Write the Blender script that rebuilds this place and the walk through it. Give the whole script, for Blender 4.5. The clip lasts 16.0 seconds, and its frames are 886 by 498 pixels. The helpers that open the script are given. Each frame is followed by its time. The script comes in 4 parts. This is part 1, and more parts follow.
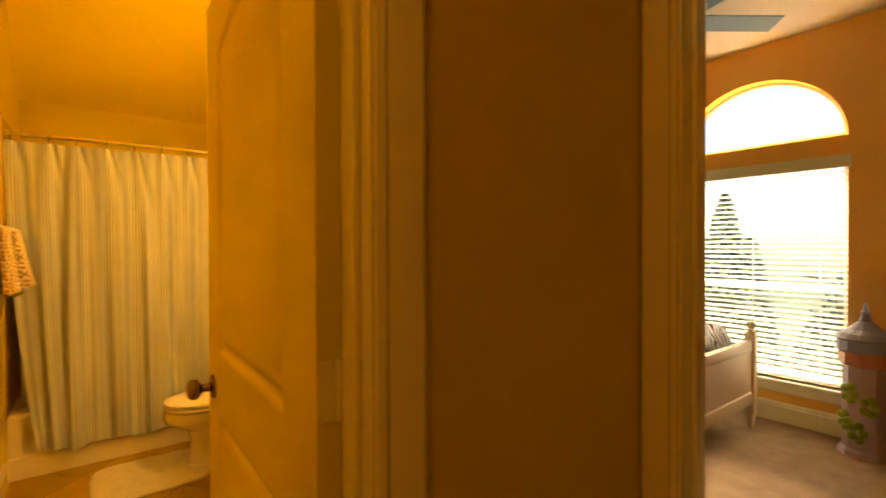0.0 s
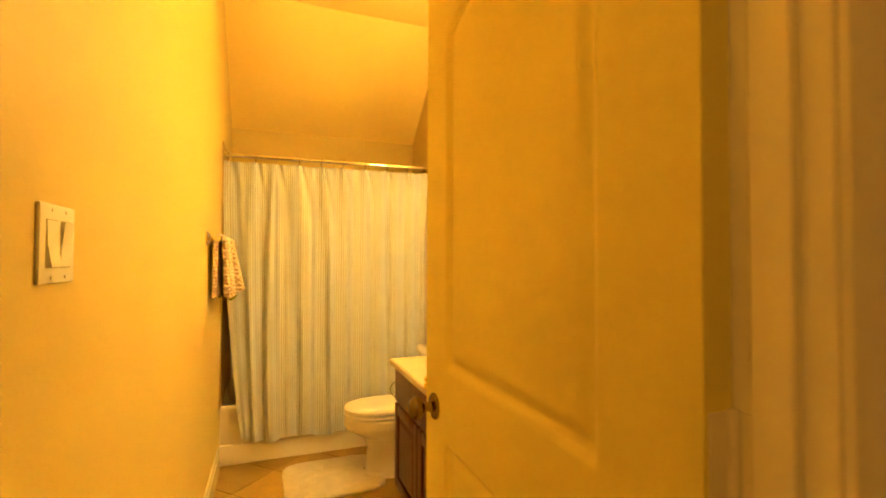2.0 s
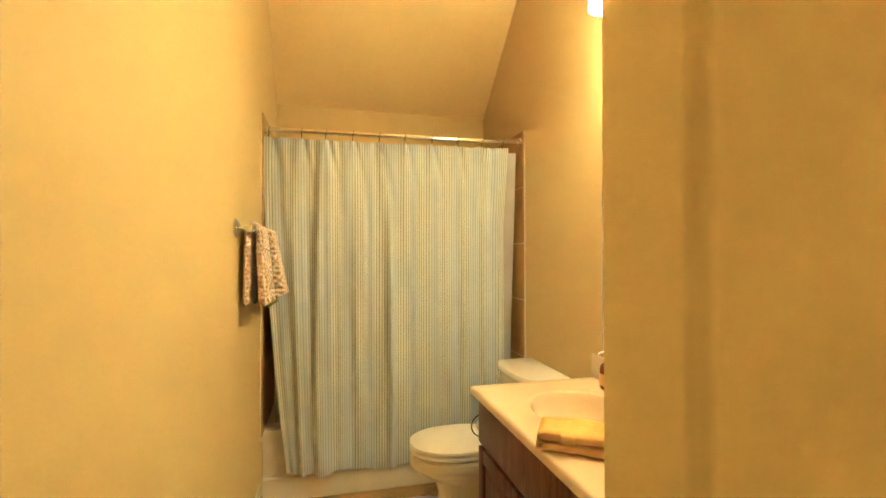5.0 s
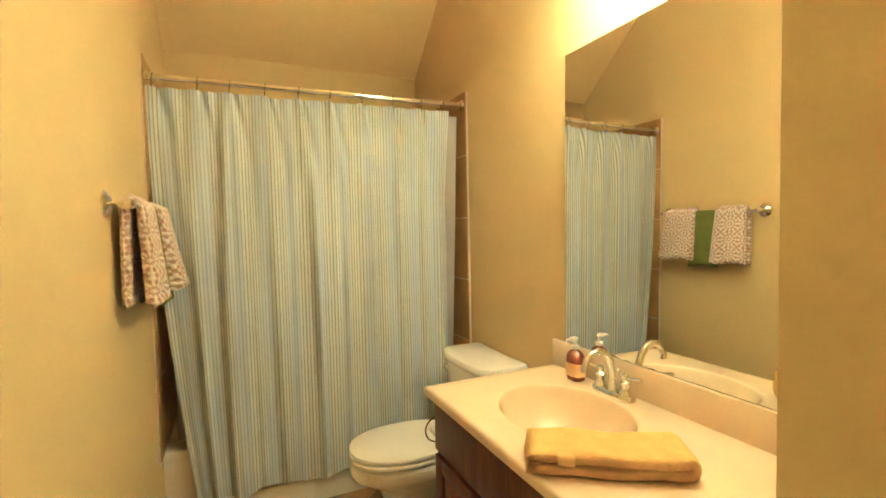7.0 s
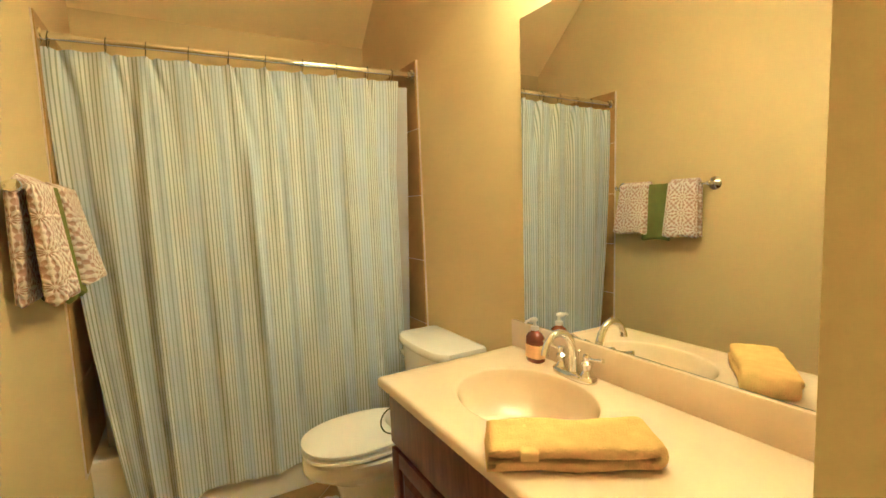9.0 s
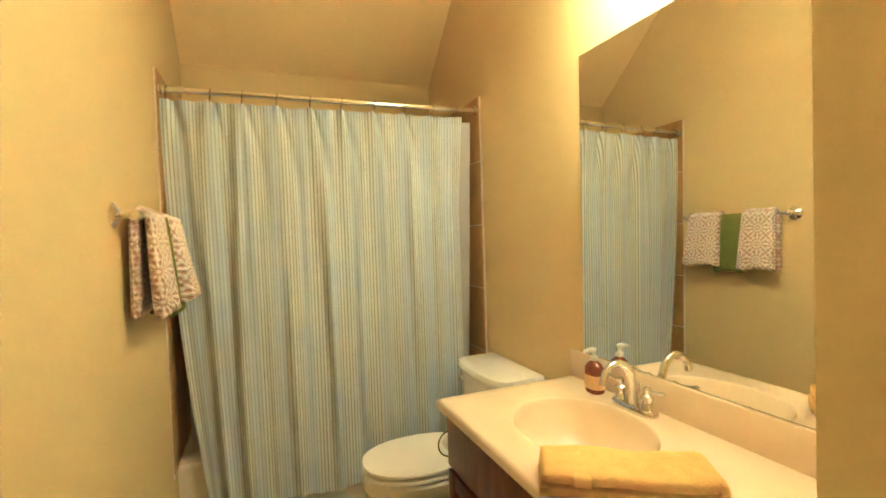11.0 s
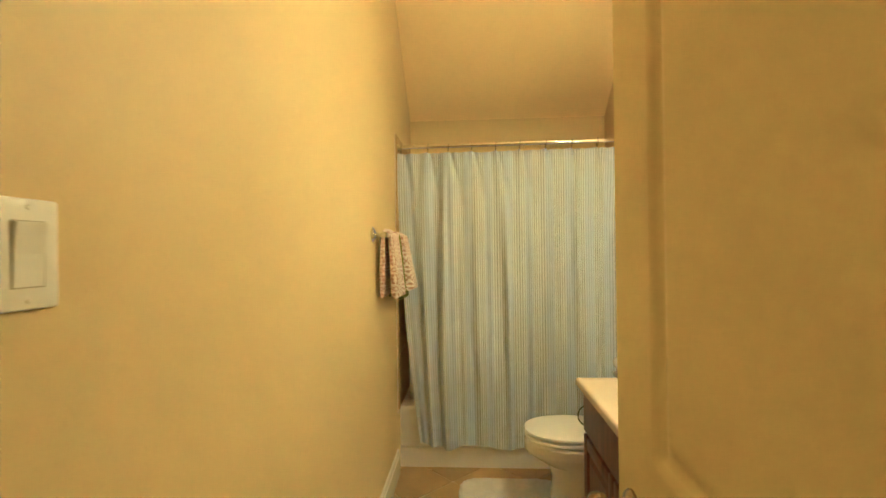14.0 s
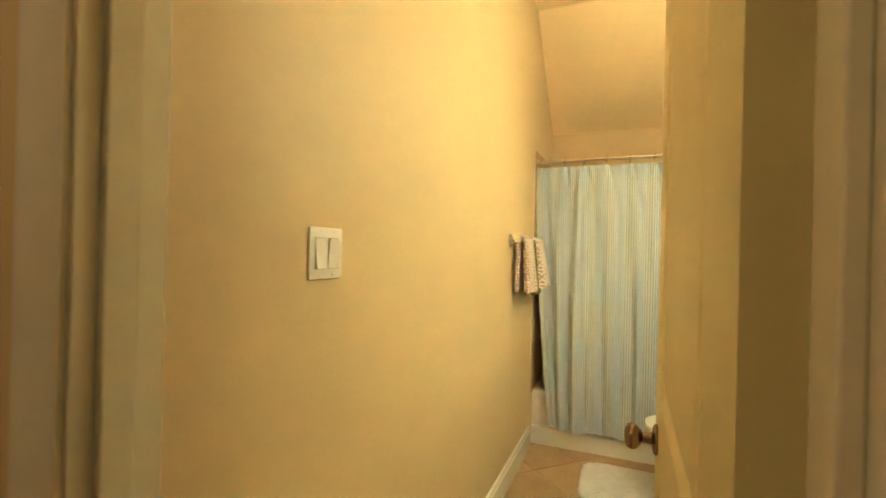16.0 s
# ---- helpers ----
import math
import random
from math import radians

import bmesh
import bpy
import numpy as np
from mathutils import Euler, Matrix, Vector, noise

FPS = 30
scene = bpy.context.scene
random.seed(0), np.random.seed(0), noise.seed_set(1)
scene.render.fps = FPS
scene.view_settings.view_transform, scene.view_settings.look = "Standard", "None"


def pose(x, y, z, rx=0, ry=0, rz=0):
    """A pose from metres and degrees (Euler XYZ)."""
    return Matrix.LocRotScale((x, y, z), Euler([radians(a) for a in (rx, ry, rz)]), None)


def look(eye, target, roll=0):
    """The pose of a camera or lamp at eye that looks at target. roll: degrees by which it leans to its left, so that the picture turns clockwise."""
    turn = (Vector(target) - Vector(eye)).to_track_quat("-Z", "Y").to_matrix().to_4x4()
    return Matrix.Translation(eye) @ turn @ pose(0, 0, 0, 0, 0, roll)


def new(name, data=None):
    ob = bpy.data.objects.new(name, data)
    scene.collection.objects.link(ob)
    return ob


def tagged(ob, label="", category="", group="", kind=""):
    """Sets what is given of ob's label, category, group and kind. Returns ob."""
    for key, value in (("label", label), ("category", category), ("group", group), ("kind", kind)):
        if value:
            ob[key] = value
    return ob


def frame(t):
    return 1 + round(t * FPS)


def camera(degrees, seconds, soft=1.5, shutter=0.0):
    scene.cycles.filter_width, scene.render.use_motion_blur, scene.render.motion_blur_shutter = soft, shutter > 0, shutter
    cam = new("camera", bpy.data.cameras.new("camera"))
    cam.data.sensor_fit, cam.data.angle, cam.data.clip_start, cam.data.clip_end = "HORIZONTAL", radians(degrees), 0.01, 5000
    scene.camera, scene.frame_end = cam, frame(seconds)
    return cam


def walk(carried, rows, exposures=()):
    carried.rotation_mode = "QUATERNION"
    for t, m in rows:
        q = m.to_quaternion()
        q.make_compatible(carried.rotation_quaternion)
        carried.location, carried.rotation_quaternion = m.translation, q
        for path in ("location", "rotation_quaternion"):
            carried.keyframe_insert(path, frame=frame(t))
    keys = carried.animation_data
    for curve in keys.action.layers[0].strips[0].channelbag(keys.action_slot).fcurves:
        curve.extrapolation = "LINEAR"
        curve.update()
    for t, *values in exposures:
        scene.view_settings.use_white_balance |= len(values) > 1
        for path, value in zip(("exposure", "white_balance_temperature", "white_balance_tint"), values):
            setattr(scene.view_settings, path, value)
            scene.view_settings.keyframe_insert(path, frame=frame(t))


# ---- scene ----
cam = camera(88.5, 16.0, soft=1.6, shutter=0.5)
PATH = [
    (0, (0.441, -0.084, 1.350), (1.642, 1.516, 1.331), -0.2),
    (0.5, (0.382, -0.012, 1.342), (1.457, 1.668, 1.330), -0.5),
    (1, (0.351, 0.080, 1.347), (1.304, 1.838, 1.344), -0.3),
    (1.5, (0.292, 0.145, 1.350), (1.143, 1.954, 1.370), 0.2),
    (2, (0.296, 0.236, 1.325), (1.004, 2.106, 1.370), 0.2),
    (2.5, (0.306, 0.323, 1.329), (0.887, 2.236, 1.380), 0.0),
    (3, (0.327, 0.444, 1.335), (0.810, 2.384, 1.389), -0.1),
    (3.2, (0.352, 0.514, 1.331), (0.793, 2.464, 1.386), -0.2),
    (5.5, (0.341, 0.946, 1.317), (0.874, 2.873, 1.323), 0.1),
    (6, (0.330, 1.030, 1.325), (0.952, 2.930, 1.298), 0.2),
    (6.5, (0.309, 1.136, 1.331), (1.046, 2.994, 1.272), -0.6),
    (7, (0.328, 1.203, 1.336), (1.153, 3.022, 1.245), -1.2),
    (7.5, (0.362, 1.235, 1.334), (1.252, 3.021, 1.206), -1.9),
    (8, (0.380, 1.272, 1.329), (1.344, 3.017, 1.164), -2.3),
    (8.2, (0.398, 1.296, 1.335), (1.387, 3.022, 1.140), -2.3),
    (10.3, (0.382, 1.281, 1.328), (1.294, 3.057, 1.218), -2.3),
    (10.5, (0.382, 1.262, 1.321), (1.245, 3.064, 1.243), -2.2),
    (11, (0.374, 1.230, 1.334), (1.119, 3.085, 1.280), -1.9),
    (11.5, (0.325, 1.201, 1.330), (0.968, 3.095, 1.315), -1.5),
    (12, (0.296, 1.136, 1.329), (0.811, 3.069, 1.334), -1.4),
    (12.5, (0.320, 1.004, 1.342), (0.675, 2.972, 1.326), -0.8),
    (13, (0.353, 0.893, 1.341), (0.549, 2.883, 1.333), -1.3),
    (13.5, (0.414, 0.785, 1.340), (0.440, 2.785, 1.342), -1.3),
    (14, (0.455, 0.643, 1.343), (0.334, 2.639, 1.353), -0.7),
    (14.5, (0.496, 0.551, 1.344), (0.219, 2.532, 1.364), -0.3),
    (15, (0.524, 0.442, 1.349), (0.097, 2.396, 1.364), 0.2),
    (15.5, (0.574, 0.310, 1.353), (-0.014, 2.222, 1.362), 1.1),
    (16, (0.628, 0.221, 1.360), (-0.128, 2.058, 1.362), 1.4),
]
walk(cam, [(t, look(eye, target, roll)) for t, eye, target, roll in PATH],
     exposures=[(0.0, 1.36, 9000, 16), (0.5, 1.75, 8900, 16), (1.0, 1.78, 8000, 14), (1.5, 2.03, 6900, 12), (2.0, 2.08, 6000, 9), (3.0, 2.03, 4950, 9), (3.2, 2.05, 4750, 9), (5.3, 1.80, 3740, 9), (8.2, 1.73, 3440, 8), (10.5, 1.72, 3440, 8), (11.5, 1.71, 3450, 8), (12.5, 1.56, 3470, 7), (14.5, 1.61, 3460, 6), (16.0, 1.86, 3390, 6)])

# ---- world, sun, lamps ----
LAMP = (1.0, 0.56, 0.115)
world = bpy.data.worlds.new("sky")
scene.world = world
world.use_nodes = True
wn = world.node_tree.nodes
sky = wn.new("ShaderNodeTexSky")
sky.sky_type = "NISHITA"
sky.sun_disc = False
sky.sun_elevation, sky.sun_rotation = radians(48), radians(200)
wn["Background"].inputs[1].default_value = 0.15
world.node_tree.links.new(sky.outputs[0], wn["Background"].inputs[0])
sun = new("sun", bpy.data.lights.new("sun", "SUN"))
sun.data.energy, sun.data.angle, sun.data.color = 4.5, radians(0.6), (1, 0.96, 0.92)
sun.matrix_world = look((0, 0, 10), (4.0, 3.0, 2.0))
# added area lamp above the window, stands in for sky light in the bedroom
sky_fill = new("window_daylight", bpy.data.lights.new("window_daylight", "AREA"))
sky_fill.data.shape, sky_fill.data.size, sky_fill.data.size_y = "RECTANGLE", 2.4, 1.6
sky_fill.data.energy, sky_fill.data.color = 1000.0, (1.0, 0.86, 0.66)
sky_fill.matrix_world = look((6.5, 1.2, 4.6), (3.4, 1.1, 0.3))

# ---- materials ----


def nodes_of(name):
    m = bpy.data.materials.new(name)
    m.use_nodes = True
    nt = m.node_tree
    return m, nt, nt.nodes["Principled BSDF"]


def mat(name, color, rough=0.5, metal=0.0, var=0.1, scale=3.0, bump=0.1, bscale=90.0, bdist=0.002, coat=0.0, spread=0.0, sheen=0.0, spec=0.5):
    """Paint, stone or cloth: base colour varied at two scales, roughness varied, fine relief."""
    m, nt, b = nodes_of(name)
    tc = nt.nodes.new("ShaderNodeTexCoord")
    big = nt.nodes.new("ShaderNodeTexNoise")
    big.inputs["Scale"].default_value = scale
    big.inputs["Detail"].default_value = 5
    fine = nt.nodes.new("ShaderNodeTexNoise")
    fine.inputs["Scale"].default_value = bscale
    fine.inputs["Detail"].default_value = 3
    for n in (big, fine):
        nt.links.new(tc.outputs["Object"], n.inputs["Vector"])
    add = nt.nodes.new("ShaderNodeMath")
    add.operation = "MULTIPLY_ADD"
    add.inputs[1].default_value = 0.3
    nt.links.new(fine.outputs["Fac"], add.inputs[0])
    nt.links.new(big.outputs["Fac"], add.inputs[2])
    last = add.outputs[0]
    if spread:
        info = nt.nodes.new("ShaderNodeObjectInfo")
        more = nt.nodes.new("ShaderNodeMath")
        more.operation = "MULTIPLY_ADD"
        more.inputs[1].default_value = spread
        nt.links.new(info.outputs["Random"], more.inputs[0])
        nt.links.new(last, more.inputs[2])
        last = more.outputs[0]
    ramp = nt.nodes.new("ShaderNodeValToRGB")
    ramp.color_ramp.elements[0].position, ramp.color_ramp.elements[1].position = 0.35, 0.95 + spread
    ramp.color_ramp.elements[0].color = (*[c * (1 - var) for c in color], 1)
    ramp.color_ramp.elements[1].color = (*[min(1, c * (1 + var)) for c in color], 1)
    nt.links.new(last, ramp.inputs[0])
    nt.links.new(ramp.outputs[0], b.inputs["Base Color"])
    b.inputs["Roughness"].default_value = rough
    b.inputs["Metallic"].default_value = metal
    b.inputs["Coat Weight"].default_value = coat
    b.inputs["Sheen Weight"].default_value = sheen
    b.inputs["Specular IOR Level"].default_value = spec
    if bump:
        bp = nt.nodes.new("ShaderNodeBump")
        bp.inputs["Strength"].default_value = bump
        bp.inputs["Distance"].default_value = bdist
        nt.links.new(fine.outputs["Fac"], bp.inputs["Height"])
        nt.links.new(bp.outputs[0], b.inputs["Normal"])
    return m


def math_node(nt, op, a, b=None, c=None):
    n = nt.nodes.new("ShaderNodeMath")
    n.operation = op
    for i, v in enumerate((a, b, c)):
        if v is None:
            continue
        if isinstance(v, (int, float)):
            n.inputs[i].default_value = v
        else:
            nt.links.new(v, n.inputs[i])
    return n.outputs[0]


def stripes_mat():
    """Woven curtain cloth: cream and pale blue bands parted by thin grey-green and slate lines."""
    m, nt, b = nodes_of("striped_cloth")
    uv = nt.nodes.new("ShaderNodeUVMap")
    sep = nt.nodes.new("ShaderNodeSeparateXYZ")
    nt.links.new(uv.outputs[0], sep.inputs[0])
    def bands(period, stops, shift=0.0):
        u = math_node(nt, "FRACT", math_node(nt, "DIVIDE", math_node(nt, "ADD", sep.outputs[0], shift), period))
        ramp = nt.nodes.new("ShaderNodeValToRGB")
        el = ramp.color_ramp.elements
        while len(el) < len(stops):
            el.new(0.5)
        for e, (p, c) in zip(el, stops):
            e.position, e.color = p, (*c, 1)
        nt.links.new(u, ramp.inputs[0])
        return ramp.outputs[0]
    cream, olive, blue, slate = (0.625, 0.655, 0.72), (0.305, 0.335, 0.34), (0.562, 0.615, 0.77), (0.375, 0.43, 0.53)
    warm = bands(0.0172, [(0.0, cream), (0.48, cream), (0.60, olive), (0.84, olive), (0.96, cream)])
    cool = bands(0.0172, [(0.0, blue), (0.50, blue), (0.62, slate), (0.84, slate), (0.96, blue)])
    groups = bands(0.155, [(0.0, (0, 0, 0)), (0.52, (0, 0, 0)), (0.58, (1, 1, 1)), (0.94, (1, 1, 1)), (0.99, (0, 0, 0))], 0.03)
    cloth = nt.nodes.new("ShaderNodeMix")
    cloth.data_type = "RGBA"
    nt.links.new(groups, cloth.inputs[0])
    nt.links.new(warm, cloth.inputs[6])
    nt.links.new(cool, cloth.inputs[7])
    weave = nt.nodes.new("ShaderNodeTexNoise")
    weave.inputs["Scale"].default_value = 420
    tc = nt.nodes.new("ShaderNodeTexCoord")
    nt.links.new(tc.outputs["Object"], weave.inputs["Vector"])
    mix = nt.nodes.new("ShaderNodeMix")
    mix.data_type, mix.blend_type = "RGBA", "MULTIPLY"
    mix.inputs[0].default_value = 0.2
    nt.links.new(cloth.outputs[2], mix.inputs[6])
    nt.links.new(weave.outputs["Fac"], mix.inputs[7])
    nt.links.new(mix.outputs[2], b.inputs["Base Color"])
    b.inputs["Roughness"].default_value = 0.85
    b.inputs["Sheen Weight"].default_value = 0.15
    bp = nt.nodes.new("ShaderNodeBump")
    bp.inputs["Strength"].default_value, bp.inputs["Distance"].default_value = 0.25, 0.001
    nt.links.new(weave.outputs["Fac"], bp.inputs["Height"])
    nt.links.new(bp.outputs[0], b.inputs["Normal"])
    return m


def medallion_mat():
    """Jacquard towelling: raised cream medallions on a mauve-brown ground."""
    m, nt, b = nodes_of("medallion_towelling")
    uv = nt.nodes.new("ShaderNodeUVMap")
    sep = nt.nodes.new("ShaderNodeSeparateXYZ")
    nt.links.new(uv.outputs[0], sep.inputs[0])
    cell = 0.088
    x = math_node(nt, "SUBTRACT", math_node(nt, "FRACT", math_node(nt, "DIVIDE", sep.outputs[0], cell)), 0.5)
    y = math_node(nt, "SUBTRACT", math_node(nt, "FRACT", math_node(nt, "DIVIDE", sep.outputs[1], cell)), 0.5)
    r = math_node(nt, "SQRT", math_node(nt, "ADD", math_node(nt, "MULTIPLY", x, x), math_node(nt, "MULTIPLY", y, y)))
    ang = math_node(nt, "ARCTAN2", y, x)
    ring = math_node(nt, "COSINE", math_node(nt, "MULTIPLY", r, 31.0))
    spoke = math_node(nt, "COSINE", math_node(nt, "MULTIPLY", ang, 12.0))
    pat = math_node(nt, "ADD", math_node(nt, "MULTIPLY", ring, 0.7), math_node(nt, "MULTIPLY", spoke, math_node(nt, "MINIMUM", math_node(nt, "MULTIPLY", r, 4.5), 1.2)))
    nz = nt.nodes.new("ShaderNodeTexNoise")
    nz.inputs["Scale"].default_value = 260
    tc = nt.nodes.new("ShaderNodeTexCoord")
    nt.links.new(tc.outputs["Object"], nz.inputs["Vector"])
    pat = math_node(nt, "ADD", pat, math_node(nt, "MULTIPLY_ADD", nz.outputs["Fac"], 0.9, -0.45))
    ramp = nt.nodes.new("ShaderNodeValToRGB")
    ramp.color_ramp.elements[0].position, ramp.color_ramp.elements[1].position = 0.30, 0.50
    ramp.color_ramp.elements[0].color, ramp.color_ramp.elements[1].color = (0.47, 0.31, 0.25, 1), (0.74, 0.645, 0.53, 1)
    nt.links.new(math_node(nt, "MULTIPLY_ADD", pat, 0.3, 0.5), ramp.inputs[0])
    nt.links.new(ramp.outputs[0], b.inputs["Base Color"])
    b.inputs["Roughness"].default_value = 0.95
    bp = nt.nodes.new("ShaderNodeBump")
    bp.inputs["Strength"].default_value, bp.inputs["Distance"].default_value = 0.6, 0.003
    nt.links.new(pat, bp.inputs["Height"])
    nt.links.new(bp.outputs[0], b.inputs["Normal"])
    return m


def wood_mat(name, dark, light, rough=0.35):
    m, nt, b = nodes_of(name)
    tc = nt.nodes.new("ShaderNodeTexCoord")
    mp = nt.nodes.new("ShaderNodeMapping")
    mp.inputs["Scale"].default_value = (14, 14, 1.6)
    nt.links.new(tc.outputs["Object"], mp.inputs[0])
    nz = nt.nodes.new("ShaderNodeTexNoise")
    nz.inputs["Scale"].default_value, nz.inputs["Detail"].default_value, nz.inputs["Distortion"].default_value = 3.0, 8, 1.2
    nt.links.new(mp.outputs[0], nz.inputs["Vector"])
    ramp = nt.nodes.new("ShaderNodeValToRGB")
    ramp.color_ramp.elements[0].position, ramp.color_ramp.elements[1].position = 0.3, 0.75
    ramp.color_ramp.elements[0].color, ramp.color_ramp.elements[1].color = (*dark, 1), (*light, 1)
    nt.links.new(nz.outputs["Fac"], ramp.inputs[0])
    nt.links.new(ramp.outputs[0], b.inputs["Base Color"])
    b.inputs["Roughness"].default_value, b.inputs["Coat Weight"].default_value = rough, 0.03
    b.inputs["Specular IOR Level"].default_value = 0.28
    b.inputs["Coat Roughness"].default_value = 0.3
    bp = nt.nodes.new("ShaderNodeBump")
    bp.inputs["Strength"].default_value, bp.inputs["Distance"].default_value = 0.12, 0.001
    nt.links.new(nz.outputs["Fac"], bp.inputs["Height"])
    nt.links.new(bp.outputs[0], b.inputs["Normal"])
    return m


def zebra_mat():
    m, nt, b = nodes_of("zebra_print")
    tc = nt.nodes.new("ShaderNodeTexCoord")
    w = nt.nodes.new("ShaderNodeTexWave")
    w.inputs["Scale"].default_value, w.inputs["Distortion"].default_value = 9.0, 9.0
    w.inputs["Detail"].default_value, w.inputs["Detail Scale"].default_value = 1.5, 1.2
    nt.links.new(tc.outputs["Object"], w.inputs["Vector"])
    ramp = nt.nodes.new("ShaderNodeValToRGB")
    ramp.color_ramp.interpolation = "EASE"
    ramp.color_ramp.elements[0].position, ramp.color_ramp.elements[1].position = 0.42, 0.54
    ramp.color_ramp.elements[0].color, ramp.color_ramp.elements[1].color = (0.02, 0.02, 0.025, 1), (0.72, 0.70, 0.70, 1)
    nt.links.new(w.outputs["Fac"], ramp.inputs[0])
    nt.links.new(ramp.outputs[0], b.inputs["Base Color"])
    b.inputs["Roughness"].default_value = 0.9
    return m


def glow_mat(name, color, strength):
    m, nt, b = nodes_of(name)
    b.inputs["Base Color"].default_value = (0.9, 0.88, 0.82, 1)
    b.inputs["Emission Color"].default_value = (*color, 1)
    b.inputs["Emission Strength"].default_value = strength
    return m


def glass_mat(name, color, rough=0.02, ior=1.45):
    m, nt, b = nodes_of(name)
    b.inputs["Base Color"].default_value = (*color, 1)
    b.inputs["Roughness"].default_value = rough
    b.inputs["Transmission Weight"].default_value = 1.0
    b.inputs["IOR"].default_value = ior
    return m


PEACH = mat("peach_tan_wall_paint", (0.86, 0.47, 0.10), 0.62, var=0.035, scale=1.7, bump=0.22, bscale=75, bdist=0.0025)
WALL = mat("tan_wall_paint", (0.596, 0.467, 0.116), 0.62, var=0.035, scale=1.7, bump=0.22, bscale=75, bdist=0.0025)
CEIL = mat("tan_ceiling_paint", (0.80, 0.635, 0.17), 0.8, var=0.04, scale=1.5, bump=0.3, bscale=60, bdist=0.003)
CEIL_WHITE = mat("white_ceiling_paint", (0.70, 0.68, 0.64), 0.85, var=0.04, bump=0.3, bscale=60, bdist=0.003)
TRIM = mat("cream_trim_paint", (0.80, 0.76, 0.50), 0.24, var=0.04, scale=5, bump=0.05, bscale=30, coat=0.5)
DOOR = mat("cream_door_paint", (0.73, 0.65, 0.095), 0.5, var=0.05, scale=4, bump=0.06, bscale=45, spec=0.25)
TILE = mat("tan_ceramic_tile", (0.33, 0.22, 0.033), 0.34, var=0.22, scale=6, bump=0.12, bscale=40, spread=0.35)
WTILE = mat("brown_wall_tile", (0.33, 0.205, 0.012), 0.4, var=0.2, scale=7, bump=0.1, bscale=40, spread=0.3, spec=0.15)
# bullnose paler than the wall tile: its edge highlight is painted in
BULL = mat("ochre_highlit_bullnose_tile", (0.50, 0.37, 0.08), 0.25, var=0.12, scale=9, bump=0.08, bscale=50, spread=0.2)
GROUT = mat("pale_grout", (0.64, 0.55, 0.36), 0.9, var=0.12, scale=20, bump=0.3, bscale=200)
TUBM = mat("white_tub_enamel", (0.83, 0.79, 0.69), 0.16, var=0.03, bump=0.0)
CERAMIC = mat("white_vitreous_china", (0.85, 0.82, 0.76), 0.12, var=0.02, bump=0.0, coat=0.4)
SEATM = mat("white_plastic_seat", (0.82, 0.785, 0.71), 0.28, var=0.03, bump=0.0)
MARBLE = mat("cream_cultured_marble", (0.74, 0.60, 0.33), 0.22, var=0.045, scale=7, bump=0.0, coat=0.35)
CHROME = mat("chrome", (0.82, 0.82, 0.82), 0.08, 1.0, var=0.03, bump=0.0)
BRASS = mat("aged_bronze", (0.25, 0.195, 0.085), 0.24, 1.0, var=0.25, scale=30, bump=0.05)
STEEL = mat("satin_nickel", (0.62, 0.58, 0.5), 0.32, 1.0, var=0.08, bump=0.0)
WIRE = mat("dark_wire", (0.05, 0.045, 0.04), 0.35, 0.9, var=0.1, bump=0.0)
CHERRY = wood_mat("dark_cherry_wood", (0.062, 0.020, 0.003), (0.185, 0.066, 0.010), 0.40)
# shaded copy of the cherry, for the gaps and toe kick
CHERRY_SHADE = wood_mat("shadow_cherry_wood", (0.022, 0.009, 0.006), (0.05, 0.02, 0.011), 0.5)
STRIPES = stripes_mat()
LINER = mat("frosted_liner", (0.40, 0.37, 0.37), 0.3, var=0.08, scale=6, bump=0.1, bscale=30)
MEDAL = medallion_mat()
GREEN = mat("green_towelling", (0.16, 0.185, 0.006), 0.95, var=0.2, scale=14, bump=0.8, bscale=420, bdist=0.003, spec=0.1)
YELLOW = mat("mustard_towelling", (0.65, 0.455, 0.0), 0.97, var=0.12, scale=25, bump=0.9, bscale=260, bdist=0.005, spec=0.0)
YBAND = mat("mustard_woven_band", (0.70, 0.51, 0.01), 0.85, var=0.06, scale=14, bump=0.4, bscale=500, bdist=0.001, spec=0.05)
RUG = mat("white_tufted_cotton", (0.74, 0.70, 0.62), 0.97, var=0.12, scale=18, bump=1.0, bscale=150, bdist=0.008, sheen=0.3)
PLASTIC = mat("white_switch_plastic", (0.76, 0.72, 0.60), 0.3, var=0.02, bump=0.0)
# switch plastic darkened to paint the shade round each rocker
SWSHADE = mat("switch_gap_shade", (0.42, 0.38, 0.29), 0.5, var=0.02, bump=0.0)
CARPET = mat("beige_carpet", (0.46, 0.32, 0.19), 0.98, var=0.2, scale=9, bump=0.9, bscale=330, bdist=0.006)
SHADE = glow_mat("lit_opal_glass", LAMP, 49.0)
# glow of the out-of-view lamp added in the hall
HALL_FILL = glow_mat("hall_fill_glow", (1.0, 0.46, 0.08), 11.5)
MIRROR = mat("mirror_silver", (0.86, 0.87, 0.85), 0.005, 1.0, var=0.0, bump=0.0)
MEDGE = mat("mirror_edge_glass", (0.45, 0.5, 0.42), 0.15, 0.3, var=0.05, bump=0.0)
AMBER = mat("amber_soap_bottle", (0.21, 0.058, 0.008), 0.08, var=0.1, bump=0.0, coat=0.6)
LABEL = mat("yellow_paper_label", (0.80, 0.52, 0.06), 0.6, var=0.1, scale=60, bump=0.0)
PUMP = mat("cream_pump_plastic", (0.72, 0.68, 0.58), 0.35, var=0.02, bump=0.0)
